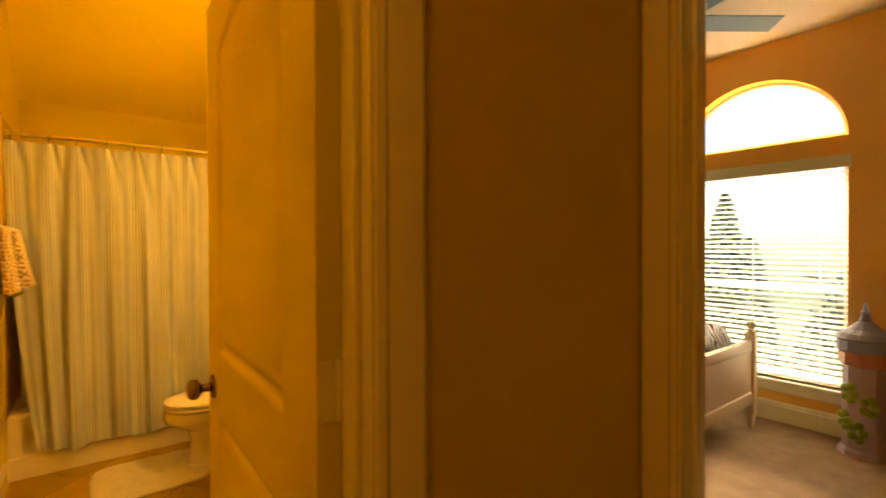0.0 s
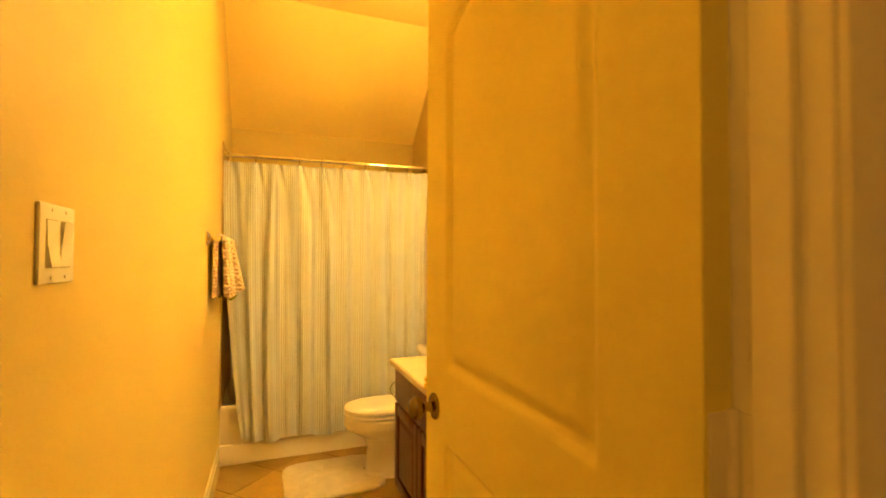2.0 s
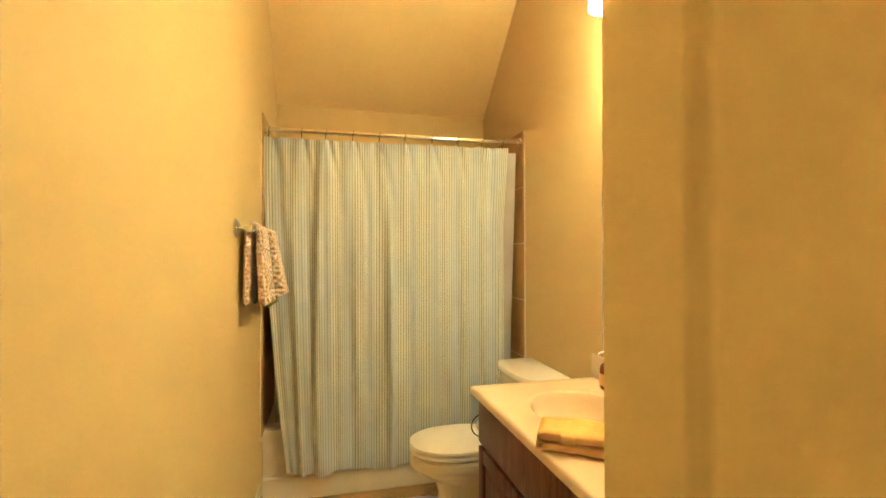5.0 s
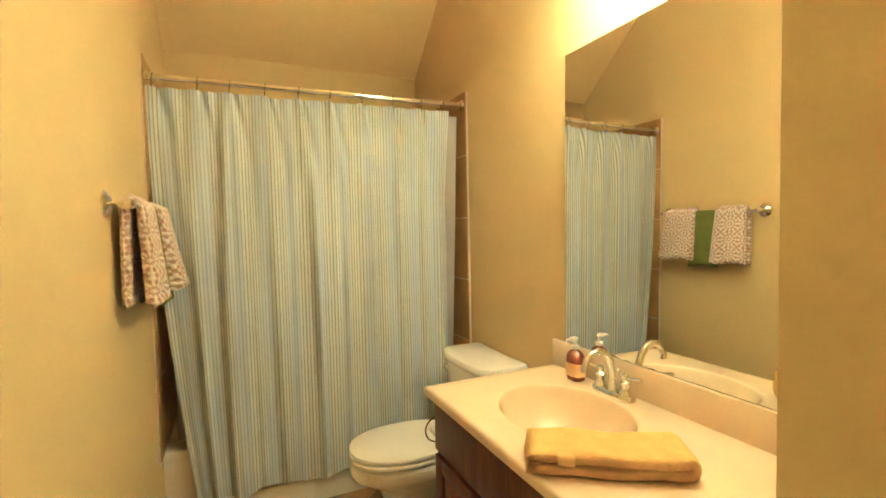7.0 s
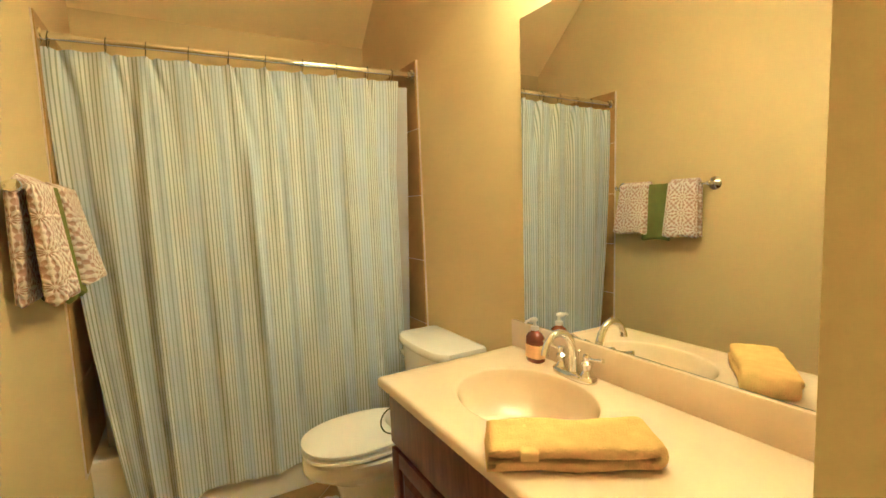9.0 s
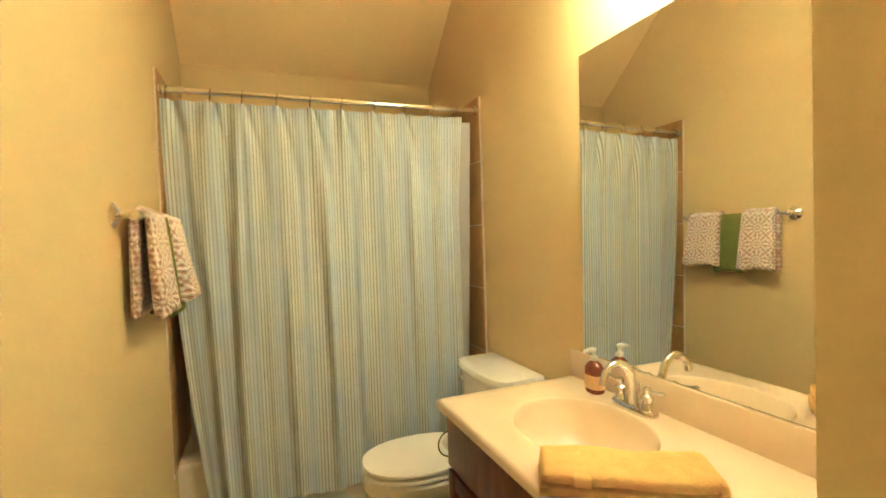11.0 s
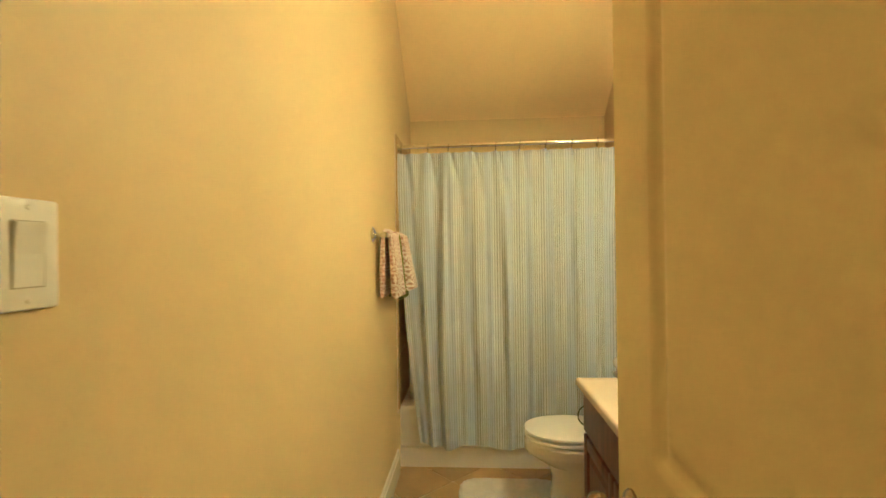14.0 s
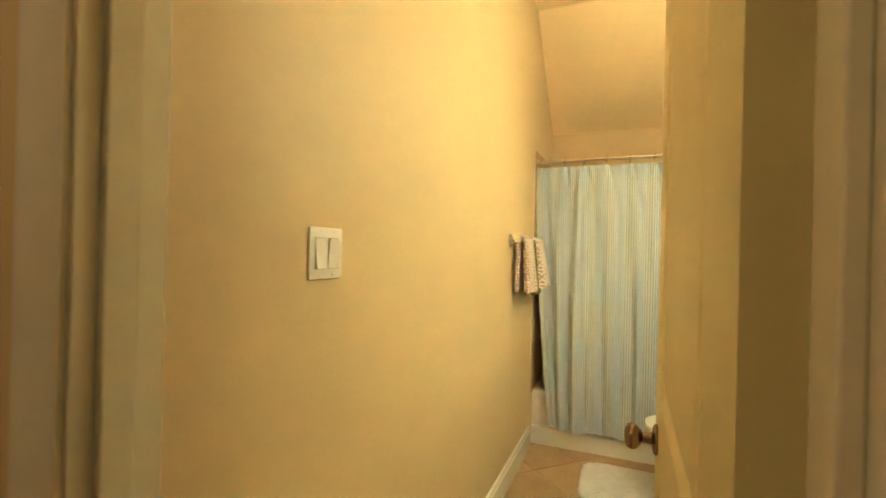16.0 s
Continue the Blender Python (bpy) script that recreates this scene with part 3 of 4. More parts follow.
for x, z, s in ((0.010, RODL, 1), (1.470, RODR, -1)):
    bm = bmesh.new()
    lathe(bm, [(0, 0), (0.026, 0), (0.026, s * 0.006), (0.017, s * 0.010), (0.017, s * 0.026), (0, s * 0.027)], (x, RODY, z), "x", 20)
    part("flange", bm, CHROME, rod)

# shower curtain: pleats pinned at the rings that loosen into broad leaning folds
PINS = [0.034, 0.200, 0.326, 0.470, 0.616, 0.761, 0.918, 1.073, 1.225, 1.352]
# each fold: where its shaded flank starts, how far it wanders by the hem, how proud it stands
FOLDS = [(-0.09, 0.05, 0.012), (0.085, 0.075, 0.026), (0.275, -0.008, 0.040), (0.455, 0.030, 0.020), (0.632, 0.036, 0.032), (0.785, 0.030, 0.012),
         (0.928, 0.024, 0.028), (1.078, 0.050, 0.032), (1.205, 0.030, 0.012), (1.306, 0.020, 0.018), (1.46, 0.0, 0.012)]


def rod_z(x):
    return RODL + (RODR - RODL) * x / 1.48


def pin_phase(x):
    """0 at each ring, 1 at the next."""
    for k, (a, b) in enumerate(zip(PINS, PINS[1:])):
        if x <= b or k == len(PINS) - 2:
            return k, min(1, max(0, (x - a) / (b - a)))


def fold_depth(s, v):
    """Broad folds: a short flank that steps forward, then a long slope that falls back."""
    out = 0.0
    places = [b + d * v + 0.012 * math.sin(3.1 * v + 9 * b) for b, d, h in FOLDS]
    for k in range(len(FOLDS) - 1):
        a, b, h = places[k], places[k + 1], FOLDS[k][2]
        w = 0.055
        rise = min(1.0, max(0.0, (s - a) / w + 0.5))
        rise = rise * rise * (3 - 2 * rise)
        drop = min(1.0, max(0.0, (s - a) / max(0.05, b - a)))
        out += h * rise * (1 - drop) ** 1.25
    return out


def curtain_point(u, v):
    """u across, v down."""
    s = 0.010 + u * 1.382
    k, f = pin_phase(s)
    sag = [0.004, 0.006, 0.005, 0.015, 0.006, 0.006, 0.005, 0.007, 0.005][k]
    top = rod_z(s) - 0.036 - 0.55 * sag * math.sin(math.pi * f)
    wav = [0.7, 0.8, 1.2, 1.0, 1.3, 0.8, 0.9, 0.9, 0.8][k]
    # below each ring the cloth tucks back in a wedge that leans away and fades
    lag = f - 0.10 - 2.2 * v
    wedge = math.exp(-(lag / (0.085 + 0.8 * v)) ** 2) * math.exp(-v * 8.5) if v < 0.5 else 0.0
    near = min(f, 1 - f)
    ridge = math.exp(-(near / (0.12 + 2.0 * v)) ** 2)
    pinch = 0.032 * wav * wedge - 0.024 * wav * ridge * math.exp(-v * 7) + 0.007 * math.sin(4 * math.pi * f + k) * math.exp(-v * 10)
    low = 1 - math.exp(-v * 7)
    fold = low * (fold_depth(s, v) * (1.25 + 0.35 * v) + 0.0035 * math.sin(2 * math.pi * s / 0.083 + 1.7 * v) + 0.002 * math.sin(2 * math.pi * s / 0.047 - 2 * v))
    bottom = 0.150 - 0.020 * u + 0.010 * math.sin(2 * math.pi * s / 0.40 + 0.9) + 0.006 * math.sin(2 * math.pi * s / 0.17)
    x = s + 0.125 * v ** 1.9 * (1 - u) ** 8 - 0.030 * min(1.0, v * 4) * u ** 8 + 0.004 * low * math.cos(2 * math.pi * s / 0.139 + 2.1)
    y = RODY + 0.016 + 0.004 * v + pinch - fold
    return (x, min(y, YA - 0.008) if v > 0.8 else y, top + (bottom - top) * v)


cur = thing("shower_curtain", (0.74, 3.44, 0.15), "striped cream, blue and green cloth shower curtain, drawn closed", "shower curtain")
bm = bmesh.new()
sheet(bm, 420, 120, curtain_point, lambda u, v: (u * 1.75, v * 1.8))
part("cloth", bm, STRIPES, cur, angle=180)
bm = bmesh.new()
sheet(bm, 90, 40, lambda u, v: (0.05 + u * 1.404, RODY + 0.066 + 0.003 * math.sin(u * 70) - 0.030 * u ** 24 * (1 - v) + 0.095 * v, rod_z(u) - 0.05 - 1.62 * v))
part("liner", bm, LINER, cur, "frosted plastic liner behind the cloth", angle=180)
for i, px in enumerate(PINS):
    bm = bmesh.new()
    zc = rod_z(px) - 0.013
    tube(bm, [(px + 0.003 * math.sin(a), RODY + 0.0185 * math.cos(a), zc + 0.029 * math.sin(a)) for a in [2 * math.pi * j / 20 for j in range(21)]], 0.0013, 6)
    part("ring", bm, WIRE, cur, "thin metal curtain hook")

# ---- towel bar and hanging towels ----
TBX, TBZ = 0.056, 1.422
bar = thing("towel_bar", (0, 3.03, TBZ), "chrome towel bar on the tan wall", "towel bar")
bm = bmesh.new()
tube(bm, [(TBX, 2.715, TBZ), (TBX, 3.345, TBZ)], 0.008, 14)
part("rail", bm, CHROME, bar)
for y in (2.73, 3.33):
    bm = bmesh.new()
    lathe(bm, [(0, 0), (0.036, 0.0), (0.037, 0.004), (0.031, 0.009), (0.027, 0.011), (0.020, 0.016), (0.010, 0.020), (0.008, 0.030), (0.008, TBX - 0.018), (0.012, TBX - 0.012),
               (0.0155, TBX - 0.002), (0.014, TBX + 0.010), (0.007, TBX + 0.016), (0, TBX + 0.017)], (0, y, TBZ), "x", 24)
    part("post", bm, CHROME, bar)


def hung_towel(name, y0, y1, front, back, flare, material, label, lift=0.0, th=0.024):
    """A towel folded over the bar: front and back lengths, flare of the front's lower edge, thickness of the folded cloth."""
    t = thing(name, (TBX, (y0 + y1) / 2, TBZ - front), label, "towel", "towels on the bar")
    bm = bmesh.new()
    layer = bm.loops.layers.uv.verify()
    r = 0.004 + lift
    total = front + back + math.pi * r
    ny, half, mid = 12, (y1 - y0) / 2, (y0 + y1) / 2

    def at(d, y, off):
        if d < back:
            h = back - d
            x, z = TBX - r - 0.004 * h / back - off, TBZ - h
            x = max(0.004, x)
        elif d < back + math.pi * r:
            a = (d - back) / r
            x, z = TBX - (r + off) * math.cos(a), TBZ + (r + off) * math.sin(a)
        else:
            h = d - back - math.pi * r
            w = h / front
            x = TBX + r + off + flare * w * (0.35 + 0.65 * off / th) + 0.006 * w * math.sin((y - y0) * 50 + 1)
            y = y + 0.014 * w * (y - mid) / half
            z = TBZ - h + 0.006 * w * math.sin((y - y0) * 31)
        return (x, y, z)
    section = [(mid - half + 2 * half * i / ny, 0.0) for i in range(ny + 1)]
    section += [(y1 + 0.35 * th * math.sin(a), th * (0.5 - 0.5 * math.cos(a))) for a in (0.8, 1.57, 2.35)]
    section += [(y, th) for y, o in reversed(section[:ny + 1])]
    section += [(y0 - 0.35 * th * math.sin(a), th * (0.5 + 0.5 * math.cos(a))) for a in (0.8, 1.57, 2.35)]
    nv = 60
    rows, place = [], {}
    for k in range(nv + 1):
        d = total * k / nv
        e = min(d, total - d)
        pinch = 1 - 0.8 * max(0.0, 1 - e / 0.012) ** 2
        ring = []
        for y, o in section:
            vert = bm.verts.new(at(d, y, th / 2 + (o - th / 2) * pinch))
            place[vert] = (y - (th - o), d)
            ring.append(vert)
        rows.append(ring)
    n = len(section)
    for a, b in zip(rows, rows[1:]):
        for i in range(n):
            bm.faces.new((a[i], a[(i + 1) % n], b[(i + 1) % n], b[i]))
    bm.faces.new(rows[0][::-1])
    bm.faces.new(rows[-1])
    for f in bm.faces:
        for lp in f.loops:
            lp[layer].uv = place[lp.vert]
    part("cloth", bm, material, t, angle=75)
    return t


hung_towel("hand_towel", 2.790, 2.948, 0.298, 0.300, 0.030, MEDAL, "cream and mauve medallion-patterned hand towel over the bar", 0.003, 0.027)
hung_towel("hand_towel", 3.094, 3.280, 0.286, 0.29, 0.060, MEDAL, "cream and mauve medallion-patterned hand towel over the bar", 0.003, 0.027)
hung_towel("face_towel", 2.954, 3.090, 0.320, 0.31, 0.034, GREEN, "olive green towel between two patterned towels", 0.001, 0.016)

# ---- toilet ----
toi = thing("toilet", (1.10, 3.06, 0), "white two-piece toilet with its lid closed", "toilet")
TY = 3.06
bm = bmesh.new()
loft(bm, [oval(1.10, TY, 0.0, 0.255, 0.118, power=2.6), oval(1.10, TY, 0.018, 0.253, 0.116, power=2.6), oval(1.10, TY, 0.03, 0.243, 0.106, power=2.5), oval(1.10, TY, 0.17, 0.235, 0.102, power=2.4),
          oval(1.09, TY, 0.225, 0.243, 0.110), oval(1.06, TY, 0.262, 0.275, 0.135), oval(1.025, TY, 0.295, 0.292, 0.162), oval(1.005, TY, 0.318, 0.280, 0.178),
          oval(0.998, TY, 0.354, 0.271, 0.180), oval(0.998, TY, 0.364, 0.262, 0.172)])
box(bm, (1.18, TY - 0.10, 0.28), (1.44, TY + 0.10, 0.40), 0.02)
part("bowl", bm, CERAMIC, toi)
for nm, z0, z1, a in (("seat", 0.3730, 0.3935, 0.245), ("lid", 0.4005, 0.4200, 0.248)):
    bm = bmesh.new()
    cx = 0.727 + a
    loft(bm, [oval(cx, TY, z0, a - 0.014, 0.164, power=2.25), oval(cx, TY, z0 + 0.003, a, 0.178, power=2.25), oval(cx, TY, z1 - 0.006, a, 0.178, power=2.25),
              oval(cx, TY, z1 - 0.001, a - 0.008, 0.170, power=2.25), oval(cx, TY, z1 + 0.002, a - 0.05, 0.130, power=2.2)])
    box(bm, (1.17, TY - 0.09, z0 - 0.007), (1.22, TY + 0.09, z1 - 0.004), 0.004)
    part(nm, bm, SEATM, toi)


def tank_ring(x0, x1, hw, z, bow, n=14, rnd=0.03):
    """Plan of the cistern: straight back, bowed front, rounded corners."""
    pts = []
    for i in range(n + 1):
        s = -1 + 2 * i / n
        pts.append((x0 - bow * (1 - s * s) + rnd * abs(s) ** 8, TY + s * hw, z))
    pts += [(x1 - 0.01, TY + hw, z), (x1, TY + hw - 0.01, z), (x1, TY - hw + 0.01, z), (x1 - 0.01, TY - hw, z)]
    return pts


bm = bmesh.new()
loft(bm, [tank_ring(1.29, 1.45, 0.185, 0.400, 0.012), tank_ring(1.275, 1.455, 0.20, 0.42, 0.014), tank_ring(1.262, 1.46, 0.215, 0.56, 0.018), tank_ring(1.256, 1.46, 0.222, 0.700, 0.020)])
part("cistern", bm, CERAMIC, toi)
bm = bmesh.new()
loft(bm, [tank_ring(1.248, 1.462, 0.228, 0.700, 0.022), tank_ring(1.244, 1.464, 0.232, 0.706, 0.022), tank_ring(1.244, 1.464, 0.232, 0.722, 0.022),
          tank_ring(1.250, 1.462, 0.226, 0.734, 0.022), tank_ring(1.268, 1.456, 0.208, 0.738, 0.020)])
part("cistern_lid", bm, CERAMIC, toi)
bm = bmesh.new()
lathe(bm, [(0, 0.004), (0.014, 0.004), (0.014, -0.012), (0, -0.014)], (1.246, TY + 0.16, 0.655), "x", 14)
tube(bm, [(1.234, TY + 0.16, 0.655), (1.230, TY + 0.13, 0.652), (1.230, TY + 0.09, 0.646)], [0.006, 0.007, 0.008], 10)
part("flush_lever", bm, CHROME, toi)
for s in (-1, 1):
    bm = bmesh.new()
    lathe(bm, [(0.016, 0.0), (0.016, 0.008), (0.010, 0.018), (0, 0.021)], (1.12, TY + s * 0.103, 0.016), "z", 14)
    part("bolt_cap", bm, SEATM, toi)

# ---- vanity ----
CTZ, VX0, VX1, VY0, VY1 = 0.788, 0.948, 1.478, 1.47, 2.645
van = thing("vanity_cabinet", (1.2, 2.06, 0), "dark cherry wood bathroom vanity cabinet with raised panel doors", "cabinet")
# carcass in the darkened cherry: shade between the fronts is put into its colour
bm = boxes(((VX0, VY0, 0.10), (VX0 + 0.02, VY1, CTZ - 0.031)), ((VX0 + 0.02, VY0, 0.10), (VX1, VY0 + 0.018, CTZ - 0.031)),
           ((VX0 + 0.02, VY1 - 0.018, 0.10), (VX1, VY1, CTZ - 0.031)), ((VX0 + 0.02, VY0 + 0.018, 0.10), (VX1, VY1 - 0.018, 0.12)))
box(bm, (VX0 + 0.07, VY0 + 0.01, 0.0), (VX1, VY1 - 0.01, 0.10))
part("body", bm, CHERRY_SHADE, van, smooth=False)


def framed_front(nm, y0, y1, z0, z1):
    x = VX0
    bm = bmesh.new()
    w = 0.052
    for lo, hi in (((x - 0.019, y0, z0), (x, y0 + w, z1)), ((x - 0.019, y1 - w, z0), (x, y1, z1)), ((x - 0.019, y0 + w, z0), (x, y1 - w, z0 + w)), ((x - 0.019, y0 + w, z1 - w), (x, y1 - w, z1))):
        box(bm, lo, hi, 0.0025)
    d = part(nm, bm, CHERRY, van)
    bm = bmesh.new()
    def rect(a, xx):
        return [(xx, y0 + a, z0 + a), (xx, y1 - a, z0 + a), (xx, y1 - a, z1 - a), (xx, y0 + a, z1 - a)]
    loft(bm, [rect(w - 0.002, x - 0.002), rect(w, x - 0.008), rect(w + 0.008, x - 0.008), rect(w + 0.034, x - 0.017)])
    part("panel", bm, CHERRY, d, smooth=False)


for y0, y1 in ((2.232, 2.630), (1.826, 2.224)):
    framed_front("door", y0, y1, 0.125, 0.556)
bm = boxes(((VX0 - 0.019, 1.826, 0.572), (VX0 - 0.0005, 2.630, 0.738)), bevel=0.004)
part("false_front", bm, CHERRY, van)
for z0, z1 in ((0.125, 0.325), (0.335, 0.556), (0.572, 0.738)):
    bm = boxes(((VX0 - 0.019, 1.485, z0), (VX0 - 0.0005, 1.816, z1)), bevel=0.004)
    part("drawer", bm, CHERRY, van)

# one-piece top with a moulded oval basin
top = thing("countertop", (1.2, 2.05, CTZ - 0.03), "cream cultured marble vanity top with an integral oval sink", "countertop")
TX0, TX1, TY0, TY1 = 0.906, 1.476, 1.45, 2.662
SX, SY, SA, SB = 1.198, 2.275, 0.176, 0.222


def rim_point(a, inset):
    """Where a ray from the basin's middle at angle a meets the slab's outline, drawn in by inset."""
    c, q = math.cos(a), math.sin(a)
    hits = []
    if abs(c) > 1e-9:
        hits += [((TX1 - SX) / c if c > 0 else (TX0 + inset - SX) / c)]
    if abs(q) > 1e-9:
        hits += [((TY1 - inset - SY) / q if q > 0 else (TY0 + inset - SY) / q)]
    k = min(h for h in hits if h > 0)
    return SX + k * c, SY + k * q


corners = [math.atan2(y - SY, x - SX) for x in (TX0, TX1) for y in (TY0, TY1)]
turns = sorted([2 * math.pi * i / 168 - math.pi + 0.003 for i in range(168)] + corners)
rings = [[(*rim_point(a, 0.0), CTZ - 0.031) for a in turns]]
for inset, drop in ((0.0, 0.013), (0.001, 0.008), (0.004, 0.0035), (0.008, 0.001), (0.013, 0.0)):
    rings.append([(*rim_point(a, inset), CTZ - drop) for a in turns])
for k in range(1, 5):
    ring = []
    for a in turns:
        x, y = rim_point(a, 0.013)
        rad = 1.10 / math.hypot(math.cos(a) / SA, math.sin(a) / SB)
        ex, ey = SX + rad * math.cos(a), SY + rad * math.sin(a)
        ring.append((x + (ex - x) * k / 4, y + (ey - y) * k / 4, CTZ))
    rings.append(ring)
for q, depth in ((1.03, 0.0004), (1.015, 0.0016), (1.003, 0.005), (0.99, 0.012), (0.97, 0.024), (0.94, 0.042), (0.89, 0.064), (0.8, 0.090), (0.7, 0.110), (0.58, 0.125), (0.44, 0.136), (0.3, 0.143), (0.15, 0.147), (0.05, 0.148)):
    rings.append([(SX + 0.05 * (1 - q) + q * math.cos(a) / math.hypot(math.cos(a) / SA, math.sin(a) / SB), SY + q * math.sin(a) / math.hypot(math.cos(a) / SA, math.sin(a) / SB), CTZ - depth) for a in turns])
bm = bmesh.new()
loft(bm, rings, caps=False)
part("slab", bm, MARBLE, top, angle=50)
bm = boxes(((1.458, TY0, CTZ - 0.002), (1.479, TY1 - 0.002, 0.889)), bevel=0.004)
part("backsplash", bm, MARBLE, top)
bm = bmesh.new()
lathe(bm, [(0, 0.004), (0.020, 0.004), (0.022, 0.002), (0.022, -0.003), (0, -0.004)], (SX + 0.048, SY, CTZ - 0.146), "z", 20)
part("drain", bm, CHROME, top, "chrome pop-up drain")

# faucet
FX, FY = 1.412, 2.292
fau = thing("faucet", (FX, FY, CTZ), "chrome two-handle bathroom faucet with an arched spout", "faucet")
bm = bmesh.new()
loft(bm, [oval(FX, FY, CTZ, 0.028, 0.083, 36, 3.0), oval(FX, FY, CTZ + 0.012, 0.028, 0.083, 36, 3.0), oval(FX, FY, CTZ + 0.020, 0.023, 0.078, 36, 3.0), oval(FX, FY, CTZ + 0.022, 0.016, 0.070, 36, 3.0)])
part("base", bm, CHROME, fau)
bm = bmesh.new()
sp = [(FX, 0.018), (FX, 0.05), (FX - 0.003, 0.085), (FX - 0.014, 0.118), (FX - 0.034, 0.141), (FX - 0.060, 0.150), (FX - 0.086, 0.145), (FX - 0.106, 0.128), (FX - 0.116, 0.106), (FX - 0.118, 0.092)]
tube(bm, [(x, FY, CTZ + z) for x, z in sp], [0.019, 0.0155, 0.013, 0.0125, 0.012, 0.0115, 0.011, 0.011, 0.0115, 0.012], 18)
part("spout", bm, CHROME, fau)
for s in (-1, 1):
    y = FY + s * 0.052
    bm = bmesh.new()
    lathe(bm, [(0, 0.018), (0.021, 0.018), (0.020, 0.026), (0.015, 0.034), (0.0135, 0.044), (0.018, 0.052), (0.018, 0.058), (0.011, 0.064), (0.0105, 0.070), (0.0125, 0.076), (0.010, 0.084), (0, 0.087)],
          (FX, y, CTZ), "z", 22)
    h = part("handle", bm, CHROME, fau)
    bm = bmesh.new()
    tube(bm, [(FX, y, CTZ + 0.074), (FX - 0.004, y + s * 0.022, CTZ + 0.076), (FX - 0.008, y + s * 0.050, CTZ + 0.081), (FX - 0.010, y + s * 0.070, CTZ + 0.086)], [0.0055, 0.0045, 0.005, 0.0065], 12)
    part("lever", bm, CHROME, h)
bm = bmesh.new()
tube(bm, [(FX + 0.022, FY, CTZ + 0.018), (FX + 0.022, FY, CTZ + 0.075)], 0.0025, 8)
lathe(bm, [(0, 0.072), (0.006, 0.074), (0.007, 0.080), (0, 0.085)], (FX + 0.022, FY, CTZ), "z", 12)
part("lift_rod", bm, CHROME, fau)

# soap bottle
BXc, BYc = 1.412, 2.470
bot = thing("soap_bottle", (BXc, BYc, CTZ), "amber liquid soap bottle with a yellow label and cream pump", "soap bottle")
bm = bmesh.new()
loft(bm, [oval(BXc, BYc, CTZ + z, a, b, 28, 2.4) for z, a, b in ((0, 0.022, 0.032), (0.004, 0.025, 0.036), (0.06, 0.026, 0.037), (0.085, 0.025, 0.035), (0.098, 0.020, 0.026), (0.106, 0.012, 0.013), (0.112, 0.011, 0.011))])
part("body", bm, AMBER, bot)
bm = bmesh.new()
loft(bm, [oval(BXc, BYc, CTZ + z, 0.0265, 0.0375, 28, 2.4) for z in (0.016, 0.062)], caps=False)
part("label", bm, LABEL, bot, "yellow paper label")
bm = bmesh.new()
lathe(bm, [(0, 0.110), (0.0135, 0.110), (0.0135, 0.122), (0.006, 0.125), (0.0045, 0.140), (0, 0.140)], (BXc, BYc, CTZ), "z", 18)
loft(bm, [oval(BXc - 0.008, BYc, CTZ + z, a, b, 20, 2.6) for z, a, b in ((0.139, 0.014, 0.008), (0.143, 0.018, 0.010), (0.150, 0.017, 0.009), (0.153, 0.010, 0.006))])
tube(bm, [(BXc - 0.018, BYc, CTZ + 0.147), (BXc - 0.034, BYc, CTZ + 0.146), (BXc - 0.042, BYc, CTZ + 0.140)], 0.0042, 10)
part("pump", bm, PUMP, bot, "cream plastic pump head")

# folded towel on the counter
tow = thing("folded_towel", (1.06, 1.95, CTZ), "mustard yellow towel folded on the vanity top", "towel")
C0, DL, DW = Vector((0.890, 2.014, CTZ + 0.001)), Vector((0.842, -0.54, 0)).normalized(), Vector((0.54, 0.842, 0)).normalized()
TL, TWD = 0.360, 0.138


def fold_ring(s, zc, hx, hz, w0, w1, wob, tilt=0.0):
    """A rounded cross-section of the folded cloth at s along the towel; tilt turns it round the fold."""
    pts, n = [], 32
    for i in range(n):
        t = 2 * math.pi * i / n
        c, q = math.cos(t), math.sin(t)
        a = (w0 + w1) / 2 + (w1 - w0) / 2 * math.copysign(abs(c) ** 0.30, c)
        o = hz * math.copysign(abs(q) ** 0.6, q) + wob * (0.0011 * math.sin(a * 61 + s * 27) + 0.0010 * math.sin(a * 23 - s * 43) + 0.0006 * math.sin(a * 97 + s * 71))
        pts.append(C0 + DL * (s + o * math.sin(tilt)) + DW * a + Vector((0, 0, max(0.0, zc + o * math.cos(tilt)))))
    return pts


bm = bmesh.new()
rings = []
HT = 0.0135
for k in range(19):
    s = 0.012 + (TL - 0.042) * k / 18
    rings.append(fold_ring(s, HT, 0, HT * (0.7 if k == 0 else 1), 0.003 * math.sin(s * 23), TWD + 0.004 * math.sin(s * 19), 1))
for k in range(1, 8):
    a = math.pi * k / 8
    rings.append(fold_ring(TL - 0.030 + 0.0155 * math.sin(a), HT + 0.0155 * (1 - math.cos(a)), 0, HT, 0.002, TWD, 1, -a))
for k in range(23):
    s = TL - 0.030 - (TL - 0.030) * k / 22
    sag = 0.002 * math.sin(math.pi * k / 22) + 0.0008 * math.sin(s * 40)
    rings.append(fold_ring(s, HT + 0.031 - sag, 0, HT * (0.6 if k == 22 else 1.08), -0.005 + 0.004 * math.sin(s * 15 + 1), TWD - 0.004 + 0.004 * math.sin(s * 21), 1, -math.pi))
part("folded_cloth", loft(bm, rings), YELLOW, tow, angle=180)
bm = bmesh.new()
rings = []
